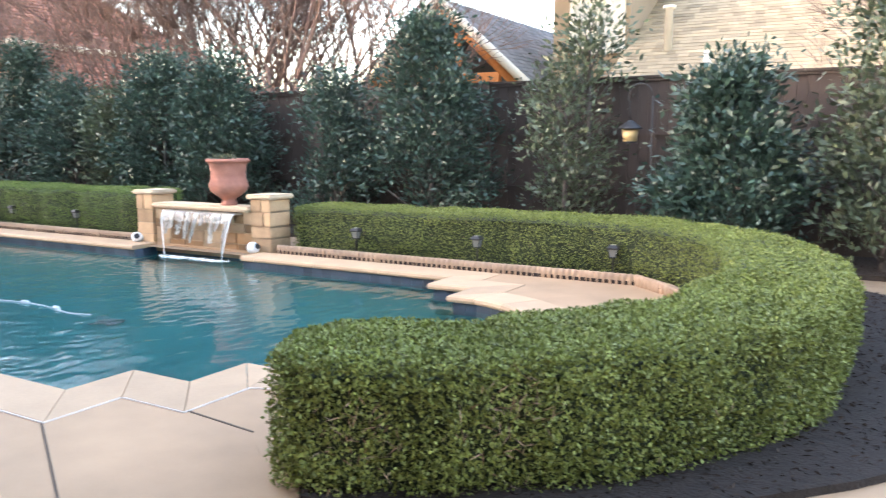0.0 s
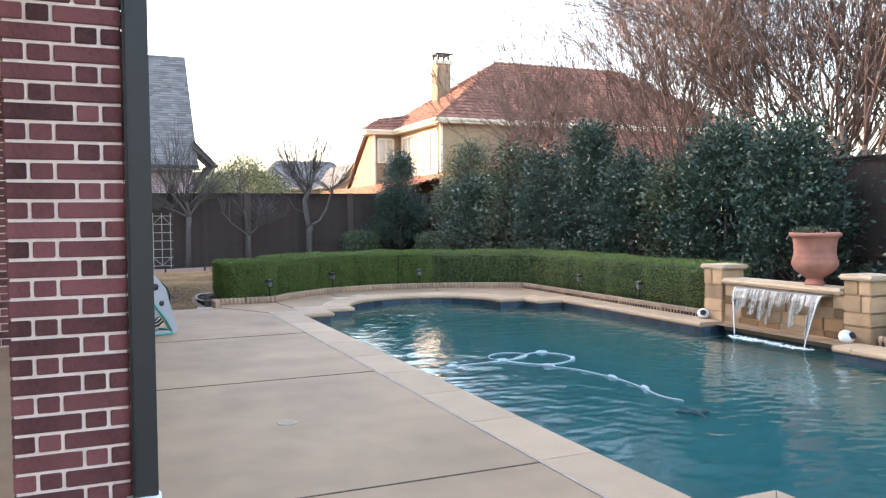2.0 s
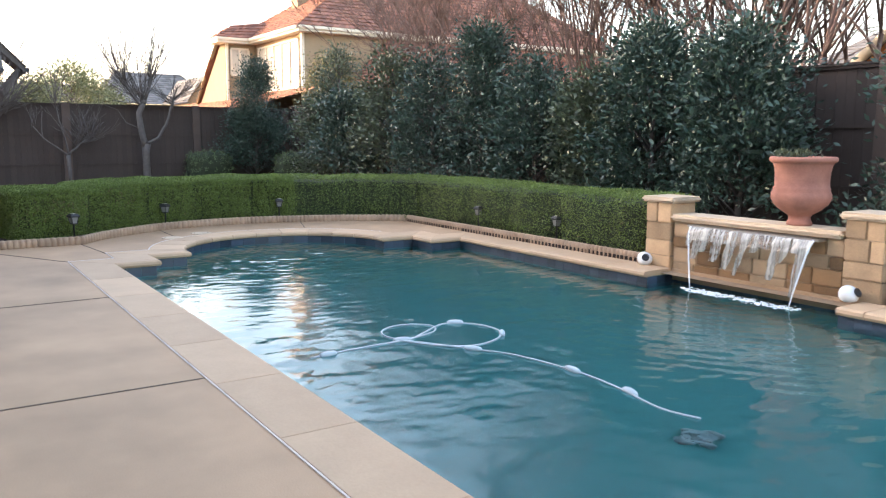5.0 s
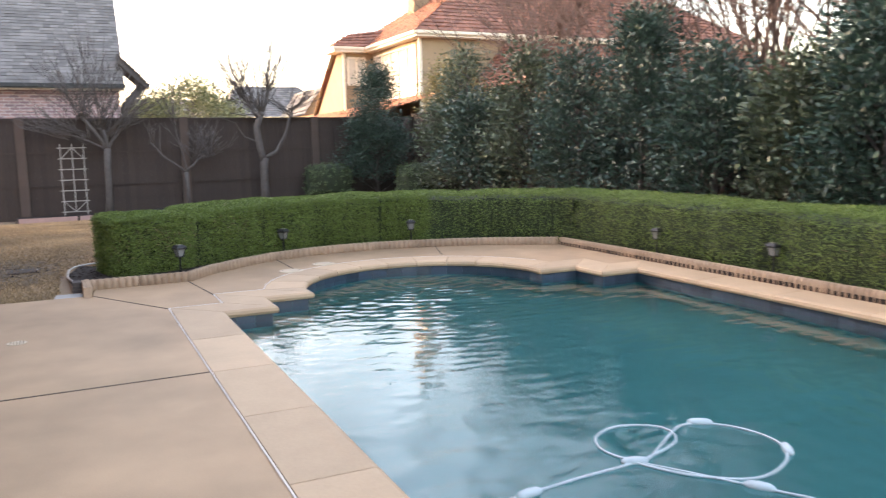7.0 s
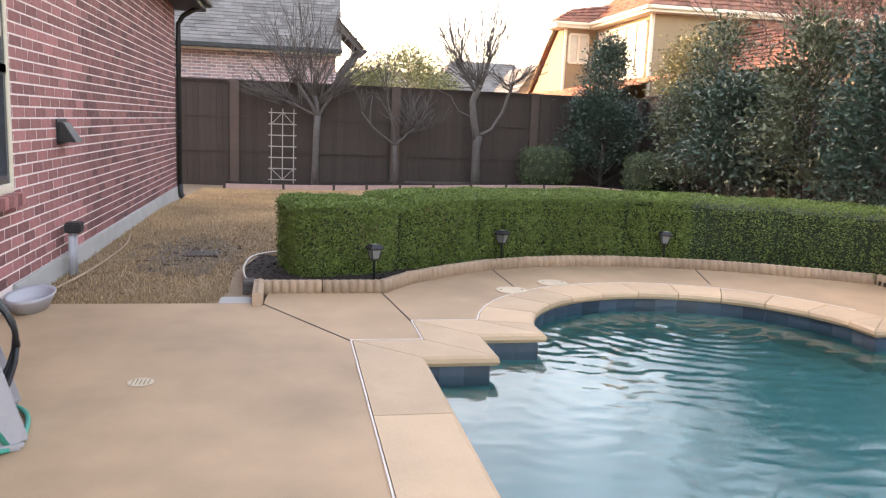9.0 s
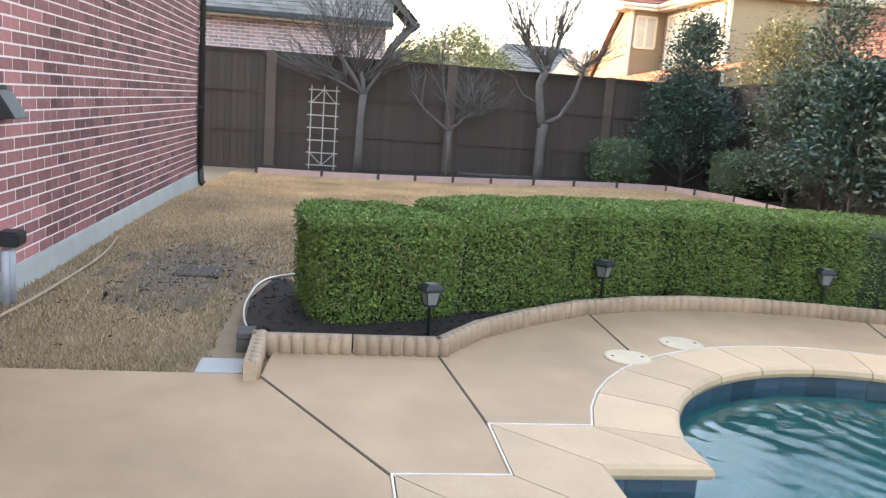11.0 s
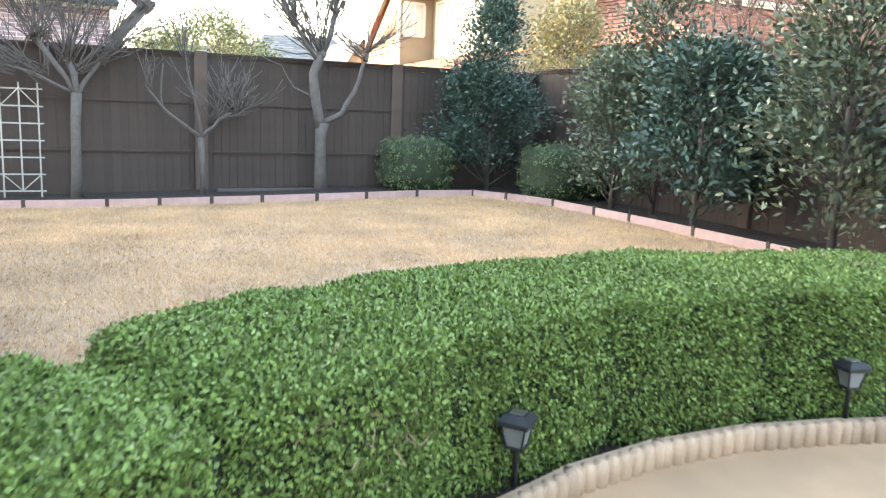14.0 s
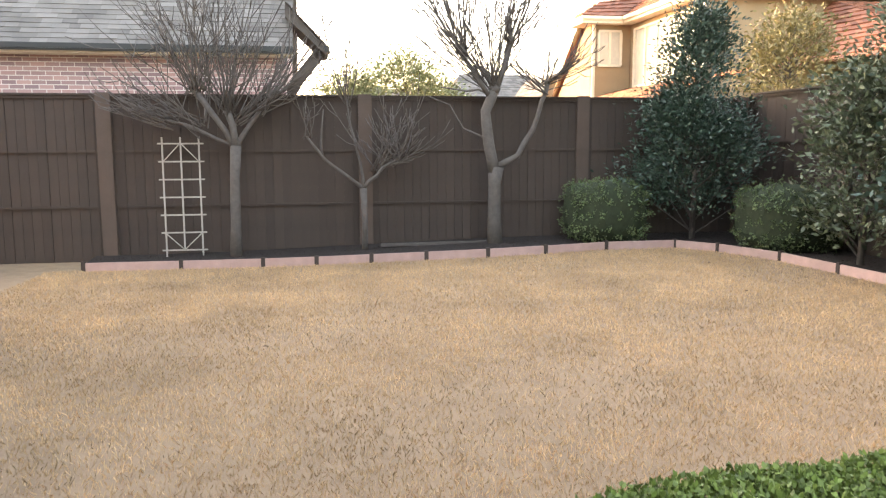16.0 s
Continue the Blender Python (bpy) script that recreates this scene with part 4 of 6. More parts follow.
# ---- hose reel ----
reel = thing("hose_reel", "grey plastic hose reel cart with dark coiled hose", "hose reel", at=(-12.28, 0.44, 0), turn=20)
for s in (-0.22, 0.22):
    bm = lathe(bmesh.new(), [(0.06, -0.015), (0.24, -0.015), (0.27, -0.01), (0.27, 0.01), (0.24, 0.015), (0.06, 0.015)], 28)
    bmesh.ops.transform(bm, matrix=pose(s, 0, 0.46, 0, 90, 0), verts=bm.verts)
    disc = part("side_disc", bm, GREY_PLASTIC, reel)
    # black discs paint in the openings' darkness; the side disc itself is solid
    for k in range(6):
        a = k * math.pi / 3
        bm = lathe(bmesh.new(), [(0.038, -0.02), (0.038, 0.02)], 12)
        bmesh.ops.transform(bm, matrix=pose(s, 0.16 * math.cos(a), 0.46 + 0.16 * math.sin(a), 0, 90, 0), verts=bm.verts)
        part("disc_hole", bm, BLACK, disc)
    side = 0.27 if s > 0 else -0.27
    shape = [(-0.37, 0.04), (-0.31, 0.70), (-0.12, 0.82), (0.08, 0.80), (0.22, 0.62), (0.38, 0.04), (0.27, 0.04), (0.15, 0.25), (-0.17, 0.25), (-0.26, 0.04)]
    bm = prism(shape, -0.02, 0.02)
    bmesh.ops.bevel(bm, geom=[e for e in bm.edges if len(e.link_faces) == 2 and e.calc_face_angle() > 1.0], offset=0.008, segments=2, affect="EDGES")
    bmesh.ops.transform(bm, matrix=Matrix(((0, 0, 1, side), (1, 0, 0, 0), (0, 1, 0, 0), (0, 0, 0, 1))), verts=bm.verts)
    panel = part("side_panel", bm, GREY_PLASTIC, reel)
    # more black discs, standing for the dark of openings in the panel
    for y_, z_, r_ in ((0.0, 0.46, 0.05), (-0.14, 0.62, 0.035), (0.08, 0.64, 0.045), (0.16, 0.42, 0.035)):
        bm = lathe(bmesh.new(), [(r_, -0.024), (r_, 0.024)], 16)
        bmesh.ops.transform(bm, matrix=pose(side, y_, z_, 0, 90, 0), verts=bm.verts)
        part("panel_hole", bm, BLACK, panel)
    part("skid", box((s * 1.25 - 0.03, -0.36, 0), (s * 1.25 + 0.03, 0.36, 0.05), 0.015), GREY_PLASTIC, reel)
for k in range(26):
    r = 0.13 + 0.028 * (k // 9)
    x = -0.17 + 0.042 * (k % 9)
    part("hose_coil", tube(bmesh.new(), [(x, r * math.cos(a * math.pi / 10), 0.46 + r * math.sin(a * math.pi / 10)) for a in range(21)], 0.014, 6), BLACK, reel)
for x, r, y in ((0.0, 0.30, 0.06), (0.08, 0.33, 0.03), (-0.1, 0.28, 0.08)):
    part("loose_loop", tube(bmesh.new(), [(x + 0.05 * math.sin(a), y + r * math.cos(a * math.pi / 12) * 1.0, 0.42 + r * 1.05 * math.sin(a * math.pi / 12)) for a in range(25)], 0.013, 6), BLACK, reel)
bm = bmesh.new()
rings = [[bm.verts.new((x * w, -0.42 + y * w * 0.55, z)) for x, y in ((-0.25, -0.2), (0.25, -0.2), (0.25, 0.2), (-0.25, 0.2))] for w, z in ((0.85, 0.60), (1.0, 0.90), (1.08, 0.90), (1.08, 0.925), (0.98, 0.925), (0.83, 0.63))]
for a, c in zip(rings, rings[1:]):
    for k in range(4):
        bm.faces.new((a[k], a[(k + 1) % 4], c[(k + 1) % 4], c[k]))
bm.faces.new(rings[0][::-1])
bm.faces.new(rings[-1])
part("bin", bm, GREY_PLASTIC, reel)
part("handle", tube(bmesh.new(), [(0.27, -0.25, 0.3), (0.27, -0.4, 0.75), (0, -0.42, 0.8), (-0.27, -0.4, 0.75), (-0.27, -0.25, 0.3)], 0.018, 8), GREY_PLASTIC, reel)
bm = tube(bmesh.new(), curve_through([(0.30, 0.30), (0.33, 0.0), (0.30, -0.35), (0.0, -0.5), (-0.4, -0.35), (-0.5, 0.1), (-0.2, 0.38), (0.2, 0.36)], 0.05), 0.013, 6)
bmesh.ops.translate(bm, vec=(0, 0, 0.015), verts=bm.verts)
part("lead_hose", bm, TEAL, reel, "teal lead hose coiled on the deck")
part("riser_hose", tube(bmesh.new(), [(0.27, 0.0, 0.46), (0.31, 0.06, 0.4), (0.32, 0.2, 0.2), (0.28, 0.3, 0.02)], 0.014, 6), TEAL, reel)

# ---- waterfall ----
fall = thing("waterfall_wall", "tan stone waterfall wall with cast caps and two piers", "fountain", at=(-8.7, 8.3, 0))
FX, FY = -8.7, 8.3


def stones(x0, x1, y0, y1, z0, z1, rows, seed, parent, wet=False):
    r = random.Random(seed)
    part("core", box((x0 + 0.012 - FX, y0 + 0.012 - FY, z0), (x1 - 0.012 - FX, y1 - 0.012 - FY, z1)), STONE_MORTAR, parent)
    z_ = z0
    for k in range(rows):
        z2 = z1 if k == rows - 1 else z_ + (z1 - z0) / rows * r.uniform(0.8, 1.2)
        x = x0
        while x < x1 - 0.02:
            x2 = x + r.uniform(0.16, 0.42)
            if x2 > x1 - 0.12:
                x2 = x1
            o = r.uniform(0, 0.012)
            stone = (WET_STONE if r.random() < 0.6 else WET_PALE) if wet else STONE
            part("ashlar", box((x + 0.004 - FX, y0 - o - FY, z_ + 0.004), (x2 - 0.004 - FX, y1 + 0.003 - FY, z2 - 0.004), 0.008), stone, parent)
            x = x2
        z_ = z2


stones(-10.21, -9.84, 8.10, 8.50, -0.03, 0.735, 4, 1, fall)
stones(-7.84, -7.47, 8.10, 8.50, -0.03, 0.735, 4, 2, fall)
stones(-9.835, -7.845, 8.135, 8.42, -0.05, 0.545, 4, 3, fall, True)
for x in (-10.025, -7.655):
    part("pier_cap", box((x - 0.235 - FX, 8.05 - FY, 0.735), (x + 0.235 - FX, 8.55 - FY, 0.80), 0.022), CAP, fall)
part("weir_cap", box((-9.84 - FX, 8.05 - FY, 0.545), (-7.84 - FX, 8.46 - FY, 0.62), 0.03), CAP, fall)
part("spill_lip", box((-9.54 - FX, 8.00 - FY, 0.505), (-8.03 - FX, 8.15 - FY, 0.53), 0.004), METAL, fall, "thin steel spillway lip")

SHEET = bpy.data.materials.new("falling_water")
SHEET.use_nodes = True
nt = SHEET.node_tree
b = nt.nodes["Principled BSDF"]
b.inputs["Roughness"].default_value = 0.15
b.inputs["Base Color"].default_value = (0.70, 0.67, 0.61, 1)
co = nt.nodes.new("ShaderNodeTexCoord").outputs["Object"]
mp = nt.nodes.new("ShaderNodeMapping")
mp.inputs["Scale"].default_value = (24, 1, 1.1)
mp.inputs["Rotation"].default_value = (0, radians(-9), 0)
nt.links.new(co, mp.inputs["Vector"])
tx = nt.nodes.new("ShaderNodeTexNoise")
tx.inputs["Scale"].default_value, tx.inputs["Detail"].default_value = 1.5, 3
nt.links.new(mp.outputs[0], tx.inputs["Vector"])
rp = nt.nodes.new("ShaderNodeMapRange")
rp.inputs["From Min"].default_value, rp.inputs["From Max"].default_value = 0.38, 0.62
rp.inputs["To Min"].default_value, rp.inputs["To Max"].default_value = 0.10, 0.80
nt.links.new(tx.outputs["Fac"], rp.inputs["Value"])
nt.links.new(rp.outputs[0], b.inputs["Alpha"])
FOAM = material("foam", (0.85, 0.88, 0.88), 0.5, scale=12, vary=0.06, bump=0.6)


def strand(bm, x0, x1, z_end, taper, slant):
    """A curtain of water that leaves the lip at x0..x1 and falls to z_end, drawn together as it falls."""
    n, rows = 14, 12
    z0 = 0.515
    rings = []
    for k in range(rows + 1):
        t = k / rows
        z_ = z0 + (z_end - z0) * t
        fallen = z0 - z_
        y = 8.0 - 0.16 * math.sqrt(max(0, fallen)) * 1.0
        pull = 1 - taper * t ** 0.8
        mid = (x0 + x1) / 2
        rings.append([bm.verts.new((mid - slant * t + (x0 + (x1 - x0) * i / n - mid) * pull - FX, y + 0.012 * math.sin(i * 1.9 + k * 0.7) - FY, z_)) for i in range(n + 1)])
    for a, c in zip(rings, rings[1:]):
        for i in range(n):
            bm.faces.new((a[i], a[i + 1], c[i + 1], c[i])).smooth = True


r = random.Random(4)
bm = bmesh.new()
strand(bm, -9.50, -8.06, 0.38, 0.03, 0.02)
part("water_sheet", bm, SHEET, fall, "clear falling sheet of water")
x = -9.48
while x < -8.16:
    wdt = r.uniform(0.10, 0.19)
    bm = bmesh.new()
    strand(bm, x, min(x + wdt, -8.08), r.choice((0.30, 0.24, 0.16, 0.10, 0.20, -0.02)) + r.uniform(-0.04, 0.04), r.uniform(0.35, 0.7), r.uniform(0.05, 0.12))
    part("water_tongue", bm, SHEET, fall)
    x += wdt * r.uniform(0.75, 1.25)
for x in (-9.49, -8.08):
    s = 1 if x < -9 else -1
    part("edge_stream", tube(bmesh.new(), [(x + s * 0.13 * t - FX, 8.0 - 0.16 * math.sqrt(0.66 * t) - FY, 0.515 - 0.66 * t) for t in [k / 10 for k in range(11)]], [0.011 - 0.005 * k / 10 for k in range(11)], 8), FOAM, fall, "white edge stream")
bm = bmesh.new()
rs = np.random.RandomState(2)
for k in range(420):
    x = rs.uniform(-9.46, -8.12)
    rr = rs.uniform(0.007, 0.022)
    lathe(bm, [(rr, -0.004), (rr * 0.8, rr * 0.22), (rr * 0.3, rr * 0.3)], 7, (x - FX, 7.87 + rs.normal(0, 0.05) - FY, WATER_Z))
part("foam_line", bm, FOAM, fall, "white foam where the water lands")

urn = thing("terracotta_urn", "weathered terracotta urn with small green plants", "urn", at=(-8.40, 8.26, 0.62))
part("bowl", lathe(bmesh.new(), [(0.118, 0), (0.118, 0.03), (0.105, 0.045), (0.10, 0.085), (0.122, 0.105), (0.19, 0.15), (0.25, 0.205), (0.277, 0.265), (0.274, 0.31), (0.258, 0.345), (0.262, 0.36), (0.250, 0.375), (0.248, 0.44), (0.253, 0.52), (0.268, 0.59), (0.285, 0.61), (0.305, 0.618), (0.31, 0.645), (0.298, 0.665), (0.27, 0.665), (0.25, 0.63), (0.22, 0.61)], 36), TERRACOTTA, urn)
rs = np.random.RandomState(12)
pts = np.column_stack([rs.normal(-0.07, 0.10, 260), rs.normal(0, 0.08, 260), rs.uniform(0.60, 0.70, 260)])
scatter_leaves("plants", pts, np.tile([0, 0, 1.0], (260, 1)), 0.06, 0.03, MAGNOLIA_LEAF, urn, rs)

for x, y, turn in ((-10.15, 8.02, 35), (-7.70, 7.98, 75)):
    ob = thing("rock_speaker", "white rock-shaped garden speaker with a black grille", "speaker", at=(x, y, 0.005), turn=turn, group="garden speakers")
    bm = bmesh.new()
    bmesh.ops.create_icosphere(bm, subdivisions=3, radius=0.088)
    for v in bm.verts:
        v.co *= 1 + 0.18 * noise.noise(v.co * 7)
        v.co.z = max(v.co.z * 0.95 + 0.068, 0)
    for f in bm.faces:
        f.smooth = True
    part("shell", bm, WHITE_PLASTIC, ob)
    bm = lathe(bmesh.new(), [(0.042, 0), (0.042, 0.014), (0.028, 0.018), (0.025, 0.008)], 24)
    bmesh.ops.transform(bm, matrix=pose(0.024, -0.072, 0.092, 62, 0, 15), verts=bm.verts)
    part("grille", bm, BLACK, ob, "black round speaker grille")


# ---- path lanterns ----
def lantern(x, y, turn=0, hook=False):
    ob = thing("path_lantern", "black solar path lantern with frosted lens in the mulch", "lantern", at=(x, y, 0.04), turn=turn, group="path lanterns")
    part("stake", lathe(bmesh.new(), [(0.012, 0), (0.012, 0.215), (0.024, 0.225)], 10), BLACK, ob)
    bm = bmesh.new()
    def frustum(bm, w0, w1, z0, z1):
        lo = [bm.verts.new((sx * w0, sy * w0, z0)) for sx, sy in ((-1, -1), (1, -1), (1, 1), (-1, 1))]
        hi = [bm.verts.new((sx * w1, sy * w1, z1)) for sx, sy in ((-1, -1), (1, -1), (1, 1), (-1, 1))]
        for i in range(4):
            bm.faces.new((lo[i], lo[(i + 1) % 4], hi[(i + 1) % 4], hi[i]))
        bm.faces.new(lo[::-1])
        bm.faces.new(hi)
        return bm
    part("lens", frustum(bm, 0.031, 0.046, 0.232, 0.318), LANTERN_GLASS, ob, "frosted glass lens")
    part("base", box((-0.038, -0.038, 0.221), (0.038, 0.038, 0.234), 0.003), BLACK, ob)
    part("cap", frustum(bmesh.new(), 0.063, 0.040, 0.336, 0.363), BLACK, ob)
    part("brim", box((-0.063, -0.063, 0.316), (0.063, 0.063, 0.337), 0.004), BLACK, ob)
    part("solar_cell", box((-0.027, -0.027, 0.362), (0.027, 0.027, 0.367)), METAL, ob, "small solar cell")
    for sx in (-1, 1):
        for sy in (-1, 1):
            part("corner_bar", tube(bmesh.new(), [(sx * 0.032, sy * 0.032, 0.232), (sx * 0.047, sy * 0.047, 0.318)], 0.0045, 5), BLACK, ob)
    return ob


first = lantern(-15.56, 2.78, 20)
for x, y, turn in ((-16.62, 4.26, 40), (-16.70, 6.18, 80), (-13.76, 8.27, 8), (-11.95, 8.27, 0), (-6.15, 8.27, 3), (-4.36, 8.27, 0), (-2.68, 8.25, 10)):
    copy_thing(first, pose(x, y, 0.04, 0, 0, turn))

hook = thing("hanging_lantern", "hanging lantern with amber lens on a curled iron hook", "lantern", at=(-3.33, 10.85, 0.14))
part("pole", lathe(bmesh.new(), [(0.012, -0.14), (0.012, 2.0)], 8, (0.3, 0, 0)), BRONZE, hook)
part("curl", tube(bmesh.new(), [(0.3 - 0.17 + 0.17 * math.cos(a * math.pi / 10), 0, 2.0 + 0.17 * math.sin(a * math.pi / 10)) for a in range(11)] + [(-0.04, 0, 1.95), (0.0, 0, 1.92)], 0.010, 6), BRONZE, hook)
part("chain", tube(bmesh.new(), [(-0.02, 0, 1.94), (0, 0, 1.66)], 0.006, 5), BRONZE, hook)
part("roof", lathe(bmesh.new(), [(0.17, 1.55), (0.16, 1.57), (0.07, 1.64), (0.03, 1.67)], 20), BRONZE, hook)
part("lens", lathe(bmesh.new(), [(0.09, 1.38), (0.12, 1.55)], 16), AMBER_GLASS, hook, "amber glass lens")
part("base", lathe(bmesh.new(), [(0.10, 1.355), (0.10, 1.38)], 16), BRONZE, hook)

# ---- pool cleaner ----
cleaner = thing("pool_cleaner", "white floating cleaner hose looped on the water", "pool cleaner", at=(-9, 4.6, WATER_Z))


def hose(points, name):
    line = [Vector((p.x + 9, p.y - 4.6, 0.005)) for p in curve_through(points, 0.06)]
    part(name, tube(bmesh.new(), line, 0.0068, 7), HOSE, cleaner)


hose([(-9.05, 3.35), (-9.10, 3.8), (-9.13, 4.2), (-9.25, 4.55), (-9.45, 4.62), (-9.58, 4.42), (-9.50, 4.2), (-9.30, 4.12), (-9.12, 4.22), (-9.25, 4.45), (-9.42, 4.75), (-9.28, 4.97), (-9.0, 5.02), (-8.78, 4.85), (-8.70, 4.55), (-8.88, 4.30), (-9.15, 4.15)], "hose_loop")
hose([(-9.12, 4.18), (-8.9, 4.32), (-8.6, 4.5), (-8.3, 4.66), (-7.8, 4.75), (-7.4, 4.74), (-6.95, 4.66), (-6.7, 4.72)], "hose_run")
for x, y, a in ((-8.88, 4.97, -35), (-9.40, 4.86, 60), (-8.62, 4.49, 35), (-7.80, 4.75, 0), (-9.13, 4.17, 70), (-9.06, 3.5, 95), (-7.25, 4.73, -10)):
    bm = lathe(bmesh.new(), [(0.010, -0.07), (0.022, -0.048), (0.026, 0), (0.022, 0.048), (0.010, 0.07)], 12)
    bmesh.ops.transform(bm, matrix=pose(x + 9, y - 4.6, 0.008, 0, 90, a) , verts=bm.verts)
    part("float", bm, HOSE, cleaner, "white hose float")
robot = thing("cleaner_head", "grey wheeled cleaner head on the pool floor", "pool cleaner", at=(-7.0, 5.1, FLOOR_Z), turn=30)
robot.scale = (0.72, 0.72, 0.72)
part("body", box((-0.13, -0.10, 0.05), (0.13, 0.10, 0.19), 0.04), GREY_PLASTIC, robot)
for sx in (-0.13, 0.13):
    for s in (-1, 1):
        bm = lathe(bmesh.new(), [(0.07, -0.025), (0.08, 0), (0.07, 0.025)], 16)
        bmesh.ops.transform(bm, matrix=pose(sx * 0.8, 0.12 * s, 0.08, 90, 0, 0), verts=bm.verts)
        part("wheel", bm, GREY_PLASTIC, robot)

# ---- trellis ----
trellis = thing("garden_trellis", "pale wooden ladder trellis leaning by the fence", "trellis", at=(-28.55, 1.83, -0.24))
for y in (-0.27, 0.0, 0.27):
    part("upright", box((-0.012, y - 0.012, 0 if y else 0.22), (0.012, y + 0.012, 1.95 if y else 1.95), 0.002), PALE_WOOD, trellis)
for k in range(7):
    z_ = 0.20 + k * 0.273
    part("crossbar", box((-0.022, -0.34, z_), (-0.010, 0.34, z_ + 0.024), 0.002), PALE_WOOD, trellis)
for y, z0, z1 in ((-1, 0.48, 0.22), (1, 0.48, 0.22), (-1, 1.57, 1.86), (1, 1.57, 1.86)):
    part("brace", tube(bmesh.new(), [(0.014, y * 0.27, z0), (0.014, 0, z1)], 0.011, 4), PALE_WOOD, trellis)


# ---- trees ----
def grow(bm, p, d, r, length, depth, rs, spread, gravity=0.0, fine=False):
    """A limb that tapers, bends and forks."""
    pts, rad = [p], [r]
    n = 4
    for k in range(n):
        d = (d + Vector(rs.normal(0, 0.10, 3)) + Vector((0, 0, gravity))).normalized()
        p = p + d * length / n
        pts.append(p)
        rad.append(max(0.0055 if fine else 0.003, r * (1 - 0.32 * (k + 1) / n)))
        if depth > 1 and k >= 1 and rs.rand() < 0.5:
            side = (d + Vector(rs.normal(0, spread, 3))).normalized()
            grow(bm, p, side, rad[-1] * 0.55, length * rs.uniform(0.5, 0.75), depth - 2, rs, spread, gravity, fine)
    tube(bm, pts, rad, 7 if r > 0.03 else (5 if r > 0.012 else 3))
    if depth > 0:
        for k in range(3 if fine and depth < 3 else rs.randint(2, 4)):
            side = (d + Vector(rs.normal(0, spread, 3))).normalized()
            grow(bm, p, side, rad[-1] * rs.uniform(0.65, 0.88), length * rs.uniform(0.6, 0.85), depth - 1, rs, spread, gravity, fine)


def pollard(at, trunk, limbs, fans, label, seed, group="pruned trees"):
    """A pruned tree. trunk: (y, z, radius); limbs: lists of (x, y, z, radius); fans: (x, y, z), how many shoots, mean lean, spread, length."""
    rs = np.random.RandomState(seed)
    ob = thing("bare_tree", label, "tree", at=at, group=group)
    part("trunk", tube(bmesh.new(), [(0.01 * math.sin(3 * z), y, z) for y, z, r_ in trunk], [r_ for y, z, r_ in trunk], 10), GREY_TWIG, ob)
    for limb in limbs:
        bm = bmesh.new()
        line = [Vector(p[:3]) for p in limb]
        fine, rad = [line[0]], [limb[0][3]]
        for k in range(len(line) - 1):
            for t in (0.5, 1.0):
                fine.append(line[k].lerp(line[k + 1], t) + (Vector(rs.normal(0, 0.015, 3)) if t < 1 else Vector()))
                rad.append((limb[k][3] * (1 - t) + limb[k + 1][3] * t) * rs.uniform(0.92, 1.1))
        tube(bm, fine, rad, 8)
        # the knob left by pruning
        tip, r_ = line[-1], limb[-1][3]
        tube(bm, [tip - Vector((0, 0, r_)), tip, tip + Vector((0, 0, r_ * 0.9))], [r_ * 0.8, r_ * 1.35, r_ * 0.6], 8)
        part("limb", bm, GREY_TWIG, ob)
    for (x, y, z), n, lean, spread, length in fans:
        bm = bmesh.new()
        for k in range(int(n * 2.1)):
            d = Vector((rs.normal(0, spread * 1.2), lean + rs.normal(0, spread * 1.7), 1.0 - 0.3 * abs(lean))).normalized()
            p = Vector((x, y, z)) + Vector(rs.normal(0, 0.05, 3))
            l = length * rs.uniform(0.5, 1.35)
            pts = [p]
            for step in range(5):
                d = (d + Vector(rs.normal(0, 0.07, 3)) + Vector((0, 0, 0.05))).normalized()
                p = p + d * l / 5
                pts.append(p)
                if step in (1, 2, 3) and rs.rand() < 0.75:
                    e = (d + Vector(rs.normal(0, 0.42, 3))).normalized()
                    m = l * rs.uniform(0.2, 0.45)
                    tube(bm, [p, p + e * m * 0.5, p + (e + Vector((0, 0, 0.2))) * m], [0.008, 0.007, 0.0055], 3)
            tube(bm, pts, [0.013, 0.0115, 0.010, 0.009, 0.0075, 0.006], 4)
        part("brushwood", bm, GREY_TWIG, ob)["kind"] = "stuff"
    return ob


pollard((-28.3, 2.62, -0.12), [(0, -0.05, 0.10), (0.01, 0.5, 0.08), (0.02, 1.2, 0.075), (0.05, 1.7, 0.085)],
        [[(0, 0.05, 1.65, 0.06), (0.05, 0.02, 2.0, 0.05), (0, -0.05, 2.2, 0.05)], [(0, 0.03, 1.65, 0.045), (0.1, -0.25, 2.15, 0.04), (0.05, -0.5, 2.5, 0.045)], [(0, 0.05, 1.65, 0.045), (-0.05, 0.22, 1.95, 0.035), (0, 0.45, 2.25, 0.035)], [(0, 0.0, 1.7, 0.03), (0.1, -0.5, 1.95, 0.022), (0.1, -0.85, 2.05, 0.02)]],
        [((0, -0.05, 2.2), 16, 0.0, 0.30, 1.9), ((0.05, -0.5, 2.5), 16, -0.15, 0.35, 1.6), ((0, 0.45, 2.25), 12, 0.45, 0.35, 1.3), ((0.1, -0.85, 2.05), 9, -1.5, 0.5, 1.0), ((0, 0.1, 2.05), 8, 0.9, 0.5, 1.2), ((0.1, -0.4, 2.0), 8, -1.1, 0.5, 1.3)],
        "bare pruned tree with a broad brush of thin shoots", 21)
